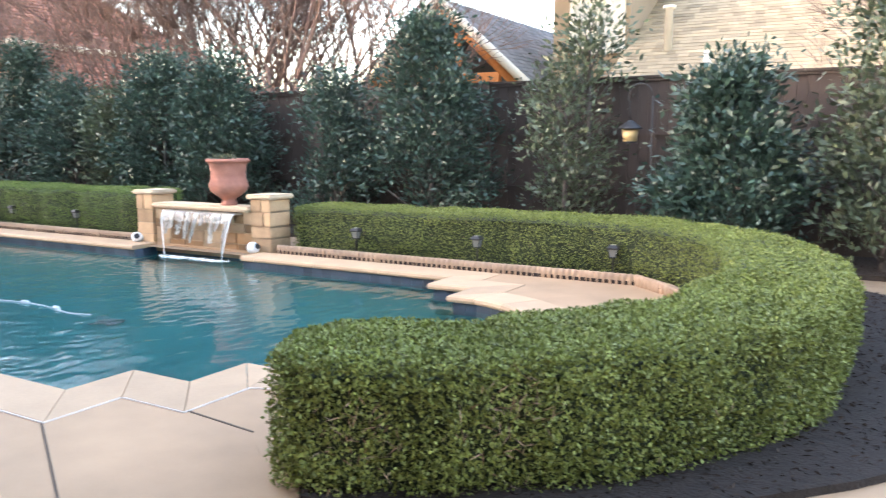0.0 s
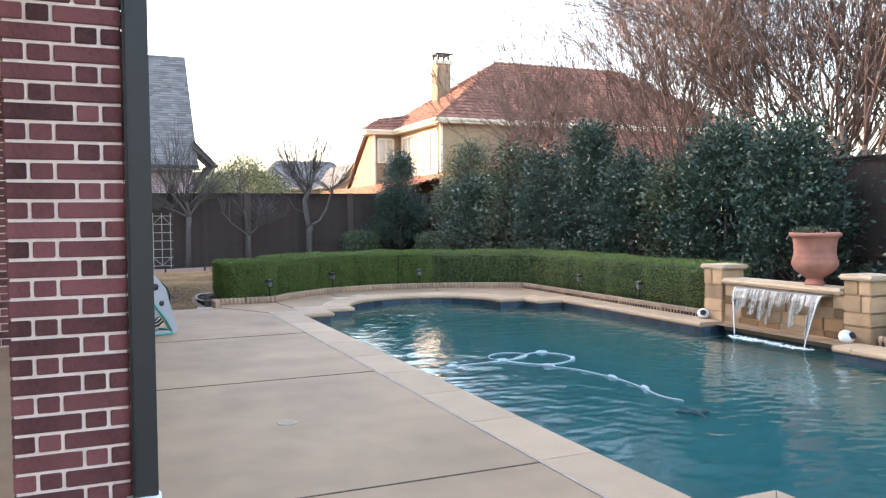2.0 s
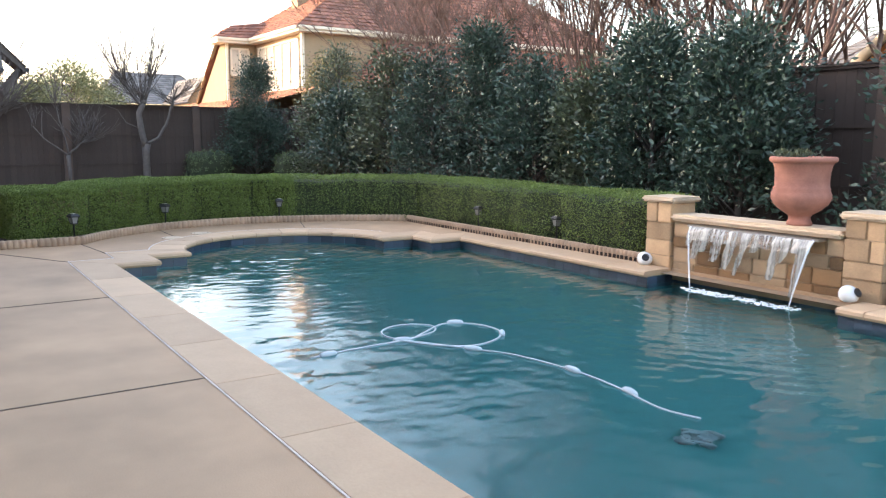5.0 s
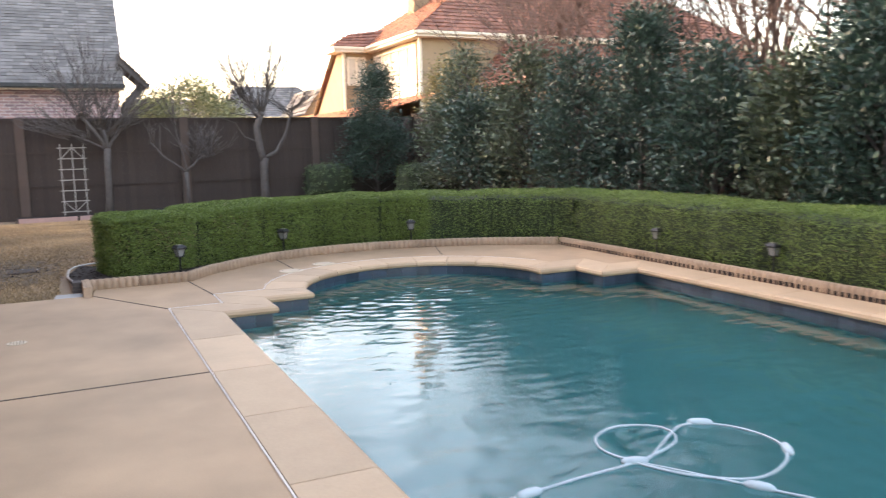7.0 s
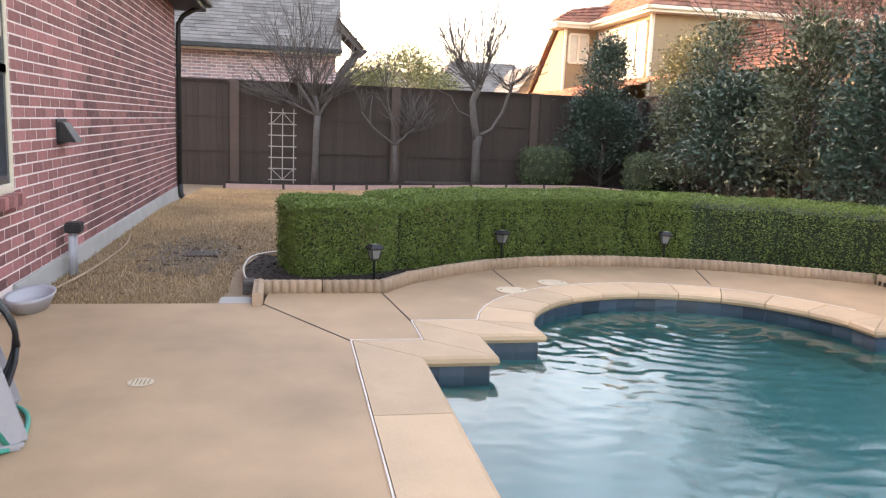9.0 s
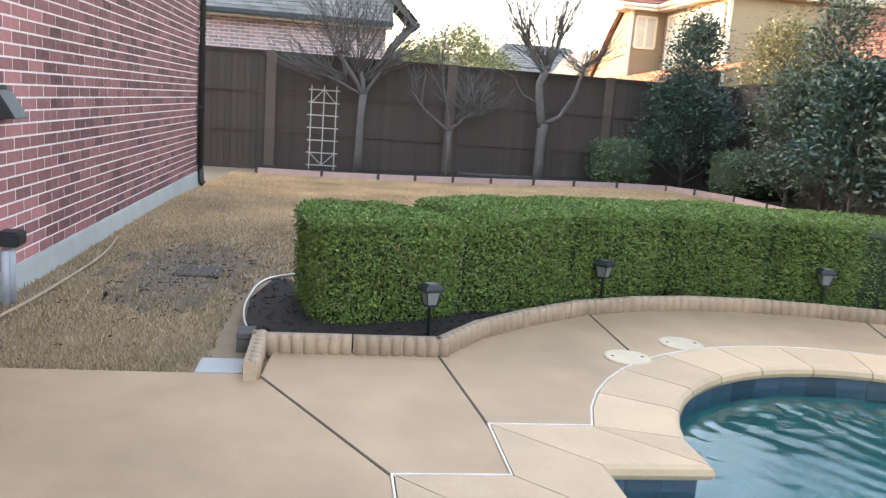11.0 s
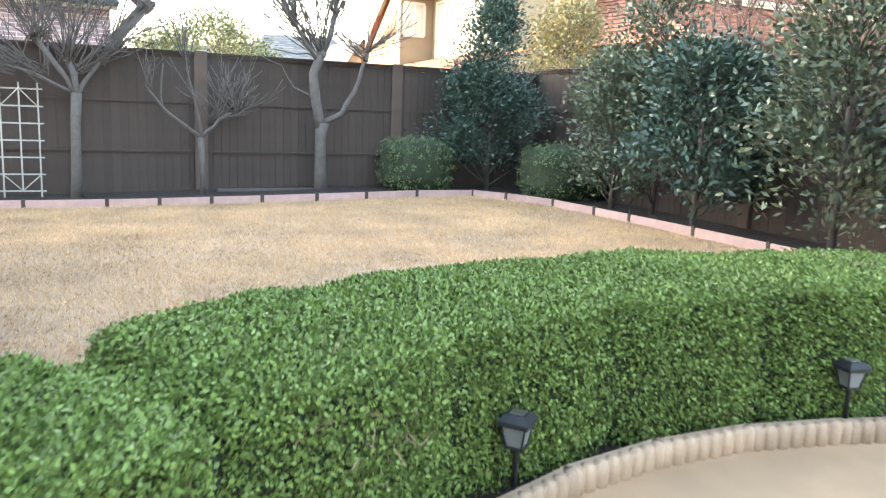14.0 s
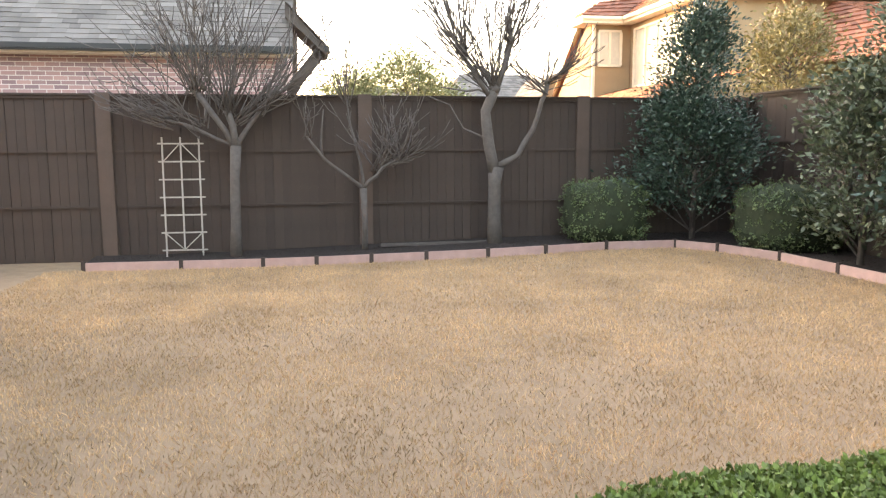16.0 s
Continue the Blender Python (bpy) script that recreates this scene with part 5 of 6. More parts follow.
pollard((-28.25, 4.59, -0.08), [(0, -0.05, 0.05), (0.01, 0.45, 0.042), (-0.01, 1.0, 0.055)],
        [[(0, -0.02, 1.0, 0.035), (0.02, -0.3, 1.22, 0.026), (0, -0.6, 1.45, 0.022), (0, -0.85, 1.78, 0.018)], [(0, 0.0, 1.0, 0.035), (0, 0.2, 1.18, 0.028), (0.02, 0.42, 1.38, 0.022), (0, 0.58, 1.48, 0.022)], [(0, 0, 1.0, 0.028), (-0.05, -0.05, 1.4, 0.02), (0, -0.18, 1.9, 0.014), (0, -0.25, 2.4, 0.010)], [(0, -0.62, 1.46, 0.02), (0, -0.64, 1.8, 0.014), (0, -0.60, 2.2, 0.010)]],
        [((0, -0.85, 1.78), 3, 0.0, 0.2, 0.6), ((0, 0.58, 1.48), 10, 0.2, 0.6, 0.8), ((0, 0.40, 1.38), 7, 1.6, 0.9, 0.4), ((0, -0.25, 2.3), 5, 0.0, 0.15, 1.0), ((0, 0.2, 1.3), 5, 0.2, 0.35, 1.0)],
        "slim pale bare tree forking low into crooked limbs", 22)
pollard((-28.2, 6.66, -0.05), [(0.02, -0.05, 0.13), (0.0, 0.5, 0.105), (0.0, 1.0, 0.10), (0.03, 1.28, 0.125)],
        [[(0, 0.0, 1.2, 0.10), (0.03, -0.10, 1.65, 0.085), (0, -0.15, 2.15, 0.08), (0, 0.0, 2.5, 0.075)], [(0, 0.03, 1.28, 0.055), (0.02, 0.38, 1.46, 0.045), (0, 0.62, 1.85, 0.04), (0, 0.76, 2.3, 0.036), (0, 0.86, 2.6, 0.04)], [(0, 0.0, 2.45, 0.06), (0.05, 0.15, 2.85, 0.05), (0, 0.25, 3.2, 0.045), (0.02, 0.22, 3.55, 0.03)], [(0, -0.1, 2.4, 0.04), (0.05, -0.35, 2.75, 0.035), (0, -0.5, 3.0, 0.03)], [(0, -0.12, 1.72, 0.022), (0, -0.5, 1.88, 0.017), (0, -0.72, 2.25, 0.012), (0, -1.05, 2.38, 0.009)], [(0, -0.1, 2.42, 0.02), (0, -0.45, 2.46, 0.014), (0, -0.85, 2.52, 0.01)]],
        [((0, 0.0, 2.5), 13, -0.1, 0.28, 1.8), ((0, 0.25, 3.2), 10, 0.25, 0.30, 1.4), ((0, -0.5, 3.0), 12, -0.30, 0.28, 1.5), ((0, 0.86, 2.6), 9, 0.9, 0.6, 0.9), ((0, 0.8, 2.45), 5, -1.2, 0.4, 0.7), ((0, -0.2, 2.6), 7, -0.7, 0.3, 1.5)],
        "bare grey tree with heavy pruned knobbly limbs", 23)


# ---- evergreen shrubs along the fence ----
def evergreen(at, height, radius, label, seed, leaf, leaf_len, n, cone=0.5, clump=0.22, foot=0.15, name="evergreen_shrub", open_=0.0):
    """Clumps of leaves on limbs round a short trunk. cone: 0 a rounded crown, 1 a pointed one."""
    rs = np.random.RandomState(seed)
    ob = thing(name, label, "shrub", at=at)
    bm = bmesh.new()
    tube(bm, [(0, 0, -0.05), (0.02, 0, height * 0.4), (0, 0.02, height * 0.88)], [0.05, 0.035, 0.012], 7)
    part("trunk", bm, BARK, ob)
    clumps = max(22, int(27 * height * radius))
    t = rs.rand(clumps) ** 0.85
    z_ = foot * height + t * height * (1 - foot) * 0.97
    env = radius * ((1 - cone) * np.sqrt(np.clip(1 - (2 * t - 0.8) ** 2 / 1.5, 0.03, 1)) + cone * np.clip(1.08 - t, 0.05, 1)) * rs.uniform(0.75, 1.15, clumps)
    a = rs.rand(clumps) * 2 * np.pi
    rad = env * np.sqrt(rs.uniform(0.12, 1.0, clumps))
    centre = np.column_stack([rad * np.cos(a), rad * np.sin(a), z_])
    bm = bmesh.new()
    for k in range(0, clumps, 2):
        c = centre[k]
        z0 = max(0.1, c[2] - 0.25 - 0.5 * rad[k])
        tube(bm, [(0, 0, min(z0, height * 0.85)), (c[0] * 0.5, c[1] * 0.5, (z0 + c[2]) / 2), tuple(c)], [0.016, 0.010, 0.004], 4)
    part("branch_mass", bm, BARK, ob)["kind"] = "stuff"
    which = rs.randint(0, clumps, n)
    off = rs.normal(0, clump * 0.9, (n, 3)) * np.array([1, 1, 0.8])
    pts = centre[which] + off
    pts[:, 2] = np.maximum(pts[:, 2], 0.06)
    out = unit(pts - np.column_stack([np.zeros(n), np.zeros(n), pts[:, 2] - 0.25]))
    scatter_leaves("crown", pts, out, leaf_len, leaf_len * 0.42, leaf, ob, rs, 0.7, 0.15)
    return ob


evergreen((-27.95, 9.95, 0.0), 3.75, 1.22, "dark green conical holly in the fence corner", 31, HOLLY_LEAF, 0.085, 18000, 0.95)
evergreen((-24.95, 10.75, 0.0), 2.6, 0.75, "grey-green magnolia shrub with pale leaf undersides", 32, MAGNOLIA_LEAF, 0.10, 6000, 0.2)
evergreen((-24.2, 11.0, 0.0), 3.9, 0.75, "tall thin grey-green magnolia against the fence", 33, MAGNOLIA_LEAF, 0.10, 5000, 0.3)
evergreen((-22.75, 10.55, 0.0), 2.6, 0.9, "dense dark green rounded shrub by the fence", 34, HOLLY_LEAF, 0.11, 8000, 0.1, foot=0.22)
evergreen((-20.5, 10.6, 0.0), 3.4, 0.85, "open tall magnolia with large leaves", 35, MAGNOLIA_LEAF, 0.115, 6000, 0.1, 0.23)
evergreen((-18.6, 10.5, 0.0), 3.2, 0.9, "dark green dense shrub with glossy leaves", 36, HOLLY_LEAF, 0.10, 9000, 0.4)
evergreen((-16.8, 10.5, 0.0), 3.55, 0.9, "tall dark evergreen shrub by the fence", 37, HOLLY_LEAF, 0.10, 10000, 0.5)
evergreen((-15.1, 10.5, 0.0), 2.75, 0.85, "rounded dark evergreen shrub by the fence", 38, HOLLY_LEAF, 0.10, 9000, 0.3)
evergreen((-13.6, 10.6, 0.0), 2.6, 0.85, "grey-green open shrub by the fence", 39, MAGNOLIA_LEAF, 0.11, 7000, 0.2)
evergreen((-12.35, 10.5, 0.0), 3.15, 0.95, "dense dark green evergreen shrub behind the urn", 40, HOLLY_LEAF, 0.10, 11000, 0.3)
evergreen((-10.7, 10.45, 0.0), 3.0, 0.95, "dense dark evergreen shrub behind the waterfall", 41, HOLLY_LEAF, 0.10, 11000, 0.35)
evergreen((-8.3, 10.6, 0.0), 2.6, 0.75, "dark narrow evergreen shrub against the fence", 42, HOLLY_LEAF, 0.10, 7000, 0.3)
evergreen((-6.35, 10.5, 0.0), 3.35, 1.05, "broad dark evergreen shrub tapering upward", 43, HOLLY_LEAF, 0.10, 12000, 0.65)
evergreen((-4.25, 10.75, 0.0), 2.5, 0.6, "open young magnolia showing the fence through it", 44, MAGNOLIA_LEAF, 0.10, 3000, 0.1)
evergreen((-4.0, 11.0, 0.4), 3.1, 0.40, "thin upright magnolia rising above the fence", 48, MAGNOLIA_LEAF, 0.12, 1100, 0.0, foot=0.6)
evergreen((-1.85, 10.2, 0.0), 2.4, 0.85, "broad dark evergreen with bright new leaves", 45, HOLLY_LEAF, 0.11, 12000, 0.55)
evergreen((-0.15, 10.3, 0.0), 3.3, 0.75, "tall grey-green magnolia by the fence", 46, MAGNOLIA_LEAF, 0.11, 6000, 0.1)
evergreen((1.4, 10.3, 0.0), 3.0, 1.0, "dark evergreen shrub at the bed's end", 47, HOLLY_LEAF, 0.11, 7000, 0.3)
for x, y, h, r, s in ((-28.1, 8.5, 1.0, 0.62, 51), (-26.55, 10.78, 0.98, 0.68, 52)):
    rs = np.random.RandomState(s)
    ob = thing("low_shrub", "low clipped green shrub beside the corner holly", "shrub", at=(x, y, -0.02), group="low shrubs")
    bm = bmesh.new()
    bmesh.ops.create_icosphere(bm, subdivisions=3, radius=1)
    for v in bm.verts:
        c = v.co
        v.co = Vector((math.copysign(abs(c.x) ** 0.68, c.x) * r, math.copysign(abs(c.y) ** 0.68, c.y) * r, (math.copysign(abs(c.z) ** 0.65, c.z) * 0.5 + 0.5) * h))
        v.co *= 1 + 0.11 * noise.noise(v.co * 2.6 + Vector((s, 0, 0)))
    pts = np.array([v.co[:] for v in bm.verts])
    # added core again, darkened to give shade between the leaves
    part("shrub_mass", bm, SHADED_CORE, ob)
    pick = rs.randint(0, len(pts), 5000)
    base = pts[pick] + rs.normal(0, 0.035, (5000, 3))
    scatter_leaves("leaves", base, unit(pts[pick] - np.array([0, 0, h / 2])), 0.045, 0.024, SHRUB_LEAF, ob, rs, 0.7, 0.2, 0.6)

# crape myrtles and other bare trees beyond the fence
models = []
for s_, n, h in ((61, 6, 2.0), (62, 6, 1.85), (63, 5, 2.15)):
    rs = np.random.RandomState(s_)
    ob = thing("crape_myrtle", "bare brown multi-stemmed tree beyond the fence", "tree", group="bare trees beyond the fence")
    for j in range(n):
        bm = bmesh.new()
        a = 2 * math.pi * j / n + rs.rand()
        grow(bm, Vector((0.12 * math.cos(a), 0.12 * math.sin(a), 0)), Vector((0.25 * math.cos(a), 0.25 * math.sin(a), 1)).normalized(), 0.045, h * rs.uniform(0.9, 1.2), 5, rs, 0.27, 0.04, True)
        part("stem", bm, TWIG, ob)
    models.append(ob)
spots = ((-26.0, 14.2, 0, 1.1), (-22.6, 13.8, 40, 1.15), (-19.4, 13.9, 80, 1.15), (-16.4, 13.4, 150, 1.2), (-14.0, 13.8, 200, 1.3), (-11.8, 13.6, 260, 1.3), (-9.9, 14.2, 310, 1.15), (-15.0, 15.8, 20, 1.4), (-12.4, 16.0, 95, 1.4), (-17.8, 15.4, 130, 1.4), (-13.2, 14.7, 230, 1.35), (0.9, 15.5, 75, 0.9))
for k, (x, y, turn, size) in enumerate(spots):
    m = pose(x, y, -0.03, 0, 0, turn) @ Matrix.Scale(size, 4)
    if k < 3:
        models[k].matrix_basis = m
    else:
        ob = copy_thing(models[k % 3], pose(x, y, -0.03, 0, 0, turn))
        ob.scale = (size, size, size)

# distant leafy trees
for x, y, h, r, s in ((-46, 7.4, 4.9, 2.0, 71), (-44, 5.2, 4.0, 1.4, 72), (-48, 9.0, 4.0, 1.5, 73)):
    evergreen((x, y, -0.03), h, r, "hazy yellow-green tree beyond the fence", s, WALNUT_LEAF, 0.16, 7000, 0.1, 0.35, 0.3, name="garden_tree")

evergreen((-34.0, 15.5, -0.03), 4.75, 1.2, "olive-gold leafy tree beyond the fence corner", 74, GOLD_LEAF, 0.13, 6500, 0.15, 0.3, 0.45, name="garden_tree")


# ---- neighbouring houses ----
def roof_face(name, a, b, c, d, course, width, material_, parent, lift=0.03, seed=1):
    """Overlapping shingles on the four-sided slope a-b (eave) to d-c (ridge)."""
    r = np.random.RandomState(seed)
    a, b, c, d = [Vector(p) for p in (a, b, c, d)]
    rows = max(1, int(((d + c) / 2 - (a + b) / 2).length / course))
    n = (b - a).cross(d - a).normalized()
    n = n if n.z > 0 else -n
    vs, fs = [], []
    for k in range(rows):
        t0, t1 = k / rows, min(1, (k + 1.25) / rows)
        l0, r0, l1, r1 = a.lerp(d, t0), b.lerp(c, t0), a.lerp(d, t1), b.lerp(c, t1)
        w = (r0 - l0).length
        if w < 0.1:
            continue
        u = 0.0
        while u < 1:
            u2 = min(1.0, u + width * r.uniform(0.6, 1.4) / w)
            h = lift * r.uniform(0.7, 1.3)
            i = len(vs)
            vs += [l0.lerp(r0, u) + n * h, l0.lerp(r0, u2 - 0.004 / w) + n * h, l1.lerp(r1, u2 - 0.004 / w) + n * 0.004, l1.lerp(r1, u) + n * 0.004, l0.lerp(r0, u), l0.lerp(r0, u2 - 0.004 / w)]
            fs += [(i, i + 1, i + 2, i + 3), (i + 4, i + 5, i + 1, i)]
            u = u2
    me = bpy.data.meshes.new(name)
    me.from_pydata([tuple(v) for v in vs], [], fs)
    me.materials.append(material_)
    ob = new(name, me)
    ob.parent = parent
    ob["kind"] = "stuff"
    bm = bmesh.new()
    bm.faces.new([bm.verts.new(p) for p in ((a, b, c, d) if (c - d).length > 0.01 else (a, b, c))])
    part(name + "_deck", bm, material_, parent)
    return ob


def house_window(parent, lo, hi, axis, panes, out):
    """A framed window on a wall; axis: the wall's run, out: the way it faces."""
    w = part("window", box(lo, hi), SKY_BLIND_GLASS, parent, "bright window, sky reflection and pale blinds put into one colour")
    i, j = (0, 1) if axis == "x" else (1, 0)
    for k in range(panes + 1):
        p = lo[i] + (hi[i] - lo[i]) * k / panes
        l, h = list(lo), list(hi)
        l[i], h[i] = p - 0.06, p + 0.06
        l[j], h[j] = min(lo[j], lo[j] + out * 0.06), max(hi[j], hi[j] + out * 0.06)
        part("mullion", box(l, h), TRIM, w)
    for z_ in (lo[2] - 0.08, hi[2]):
        l, h = list(lo), list(hi)
        l[2], h[2] = z_, z_ + 0.1
        l[j], h[j] = min(lo[j], lo[j] + out * 0.08), max(hi[j], hi[j] + out * 0.08)
        part("window_trim", box(l, h), TRIM, w)


# stucco house with clay tile roof
nw = thing("stucco_house", "cream stucco two-storey house with red clay tile roof", "house", at=(0, 0, 0))
part("wall", box((-57.0, 18.9, 0), (-44.5, 42, 7.15)), STUCCO, nw)
part("bay_wall", box((-52.75, 16.95, 0), (-51.9, 18.88, 7.12)), STUCCO, nw)
part("bay_fascia", box((-53.2, 16.32, 7.03), (-51.32, 18.27, 7.30)), TRIM, nw)
part("bay_gutter", box((-51.32, 16.25, 7.17), (-51.2, 18.2, 7.34), 0.03), TRIM, nw)
part("bay_downspout", box((-51.9, 16.98, 0), (-51.76, 17.12, 7.05)), TRIM, nw)
roof_face("bay_roof_east", (-51.3, 16.3, 7.34), (-51.3, 20.4, 7.34), (-53.2, 21.4, 8.85), (-52.4, 17.6, 8.2), 0.38, 0.28, ROOF_RED, nw, 0.07, 8)
roof_face("bay_roof_south", (-53.3, 16.3, 7.34), (-51.3, 16.3, 7.34), (-52.4, 17.6, 8.2), (-52.4, 17.6, 8.2), 0.38, 0.28, ROOF_RED, nw, 0.07, 9)
# catslide end of the bay: a wall whose top falls westwards under a dark verge
bm = bmesh.new()
ends = [[bm.verts.new((x, y, z)) for x, z in ((-52.76, 0), (-57.3, 0), (-57.3, 3.55), (-52.76, 7.05))] for y in (16.96, 18.8)]
for k in range(4):
    bm.faces.new((ends[0][k], ends[0][(k + 1) % 4], ends[1][(k + 1) % 4], ends[1][k]))
bm.faces.new(ends[0])
bm.faces.new(ends[1][::-1])
bmesh.ops.recalc_face_normals(bm, faces=bm.faces)
part("catslide_wall", bm, STUCCO, nw)
part("catslide_verge", tube(bmesh.new(), [(-52.9, 16.8, 7.15), (-54.6, 16.8, 6.0), (-57.8, 16.8, 3.35)], 0.11, 4), ROOF_TAN, nw)
roof_face("catslide_roof", (-57.7, 18.8, 3.45), (-57.7, 16.7, 3.45), (-52.8, 16.7, 7.25), (-52.8, 18.8, 7.25), 0.38, 0.28, ROOF_RED, nw, 0.07, 10)
house_window(nw, (-51.9, 17.3, 5.2), (-51.86, 18.4, 6.7), "y", 2, 1)
E0, E1, Y0, Y1, ZE = -57.8, -43.9, 18.3, 42.6, 7.35
A1, A2 = (-50.0, 25.4, 12.15), (-50.0, 35.2, 12.15)
for nm, q, s in (("roof_south", ((E0, Y0, ZE), (E1, Y0, ZE), A1, A1), 1), ("roof_east", ((E1, Y0, ZE), (E1, Y1, ZE), A2, A1), 2), ("roof_north", ((E1, Y1, ZE), (E0, Y1, ZE), A2, A2), 3), ("roof_west", ((E0, Y1, ZE), (E0, Y0, ZE), A1, A2), 4)):
    roof_face(nm, *q, 0.38, 0.28, ROOF_RED, nw, 0.07, s)
part("fascia", box((E0 + 0.02, Y0 + 0.02, 7.05), (E1 - 0.02, Y1, 7.33)), TRIM, nw)
part("gutter", box((E0, Y0 - 0.12, 7.17), (E1, Y0, 7.35), 0.03), TRIM, nw)
part("gutter", box((E1, Y0, 7.17), (E1 + 0.12, Y1, 7.35), 0.03), TRIM, nw)
part("downspout", box((-44.65, 18.72, 0), (-44.5, 18.88, 7.15)), TRIM, nw)
house_window(nw, (-51.3, 18.86, 4.2), (-45.2, 18.9, 6.72), "x", 5, -1)
house_window(nw, (-44.5, 27, 4.2), (-44.46, 29.5, 6.2), "y", 2, 1)
ch = part("chimney", box((-51.9, 21.3, 7), (-50.9, 22.3, 12.1)), STUCCO, nw)
part("chimney_collar", box((-52.0, 21.2, 11.9), (-50.8, 22.4, 12.15), 0.03), TRIM, ch)
part("chimney_cap", box((-52.0, 21.2, 12.55), (-50.8, 22.4, 12.65), 0.03), BRONZE, ch)
for x in (-51.85, -51.05):
    for y in (21.35, 22.1):
        part("cap_post", box((x, y, 12.14), (x + 0.12, y + 0.12, 12.56)), BRONZE, ch)
# lower wing with a tiled roof
part("wing_wall", box((-60, 14.2, 0), (-41, 18.85, 2.6)), STUCCO, nw)
roof_face("wing_roof", (-60.4, 13.8, 2.75), (-40.6, 13.8, 2.75), (-40.6, 18.85, 4.1), (-60.4, 18.85, 4.1), 0.38, 0.28, ROOF_RED, nw, 0.07, 5)
part("wing_wall", box((-44.45, 24, 0), (-36.5, 40, 4.6)), STUCCO, nw)
roof_face("porch_roof", (-36.0, 22.5, 4.4), (-36.0, 41, 4.4), (-44.4, 41, 7.0), (-44.4, 24, 7.0), 0.38, 0.28, ROOF_RED, nw, 0.07, 6)
roof_face("porch_hip", (-44.4, 21.5, 4.4), (-36.0, 22.5, 4.4), (-44.4, 24, 7.0), (-44.4, 24, 7.0), 0.38, 0.28, ROOF_RED, nw, 0.07, 7)

# brick house with steep grey roof beyond the west fence
wh = thing("brick_house", "pink brick house with a steep grey shingle roof", "house", at=(0, 0, 0))
part("wall", box((-43.5, -22, 0), (-33.2, 3.35, 3.45)), FAR_BRICK, wh)
gv = bmesh.new()
vs = [gv.verts.new(p) for p in [(-43.5, 3.35, 3.4), (-33.2, 3.35, 3.4), (-38.2, 3.35, 8.5)]]
gv.faces.new(vs)
part("gable_wall", gv, FAR_BRICK, wh)
roof_face("roof_east", (-32.75, -22, 3.55), (-32.75, 3.5, 3.55), (-38.2, 3.62, 8.7), (-38.2, -22, 8.7), 0.16, 0.33, ROOF_GREY, wh, 0.02, 11)
roof_face("roof_west", (-43.9, 3.5, 3.55), (-43.9, -22, 3.55), (-38.2, -22, 8.7), (-38.2, 3.62, 8.7), 0.3, 0.5, ROOF_GREY, wh, 0.02, 12)
part("gutter", box((-32.75, -22, 3.42), (-32.6, 3.52, 3.56), 0.03), BRONZE, wh)
part("soffit", box((-33.2, -22, 3.38), (-32.75, 3.5, 3.43)), TRIM, wh)
# timber-braced hood on the gable
bm = bmesh.new()
ends = [[bm.verts.new((x, y, z)) for y, z in ((3.36, 4.48), (4.16, 3.62), (4.16, 3.46), (3.36, 4.22))] for x in (-34.6, -33.0)]
for i in range(4):
    bm.faces.new((ends[0][i], ends[0][(i + 1) % 4], ends[1][(i + 1) % 4], ends[1][i]))
bm.faces.new(ends[0])
bm.faces.new(ends[1][::-1])
bmesh.ops.recalc_face_normals(bm, faces=bm.faces)
part("gable_hood", bm, BARK, wh)
roof_face("hood_roof", (-34.7, 4.18, 3.64), (-32.9, 4.18, 3.64), (-32.9, 3.36, 4.5), (-34.7, 3.36, 4.5), 0.16, 0.33, ROOF_GREY, wh, 0.02, 13)
part("brace", tube(bmesh.new(), [(-33.5, 3.36, 2.6), (-33.5, 3.6, 3.0), (-33.5, 4.05, 3.55)], 0.15, 4), BARK, wh)
part("brace", tube(bmesh.new(), [(-34.3, 3.36, 2.6), (-34.3, 3.6, 3.0), (-34.3, 4.05, 3.55)], 0.15, 4), BARK, wh)
part("hood_gutter", box((-34.7, 4.14, 3.50), (-32.9, 4.26, 3.62), 0.02), BRONZE, wh)

# house beyond the north fence with a timber gable and a tan roof
nh = thing("timber_gable_house", "house with orange timber gable, grey and tan roofs", "house", at=(0, 0, 0))
part("wall", box((-14.2, 21.3, 0), (-9.6, 30, 3.2)), STUCCO, nh)
roof_face("gable_roof", (-9.3, 20.6, 3.15), (-9.3, 31, 3.15), (-12.2, 31, 5.75), (-12.2, 20.6, 5.75), 0.2, 0.35, ROOF_GREY, nh, 0.02, 14)
roof_face("gable_roof_back", (-15.1, 31, 3.15), (-15.1, 20.6, 3.15), (-12.2, 20.6, 5.75), (-12.2, 31, 5.75), 0.2, 0.35, ROOF_GREY, nh, 0.02, 15)
for s in (-1, 1):
    part("rake_board", tube(bmesh.new(), [(-12.2, 20.55, 5.72), (-12.2 + s * 2.95, 20.55, 3.12)], 0.14, 4), TRIM, nh)
    part("timber_rafter", tube(bmesh.new(), [(-12.2, 20.72, 5.45), (-12.2 + s * 2.6, 20.72, 3.1)], 0.16, 4), TIMBER, nh)
part("timber_tie", box((-14.2, 20.62, 3.25), (-10.2, 20.82, 3.52), 0.01), TIMBER, nh)
part("timber_post", box((-12.3, 20.62, 3.5), (-12.1, 20.82, 5.4), 0.01), TIMBER, nh)
part("timber_post", box((-11.65, 20.62, 3.5), (-11.5, 20.82, 4.85), 0.01), TIMBER, nh)
part("dormer_wall", box((-9.2, 22.2, 0), (-6.9, 30, 6.6)), STUCCO, nh)
house_window(nh, (-8.6, 22.16, 4.1), (-7.1, 22.2, 6.0), "x", 2, -1)
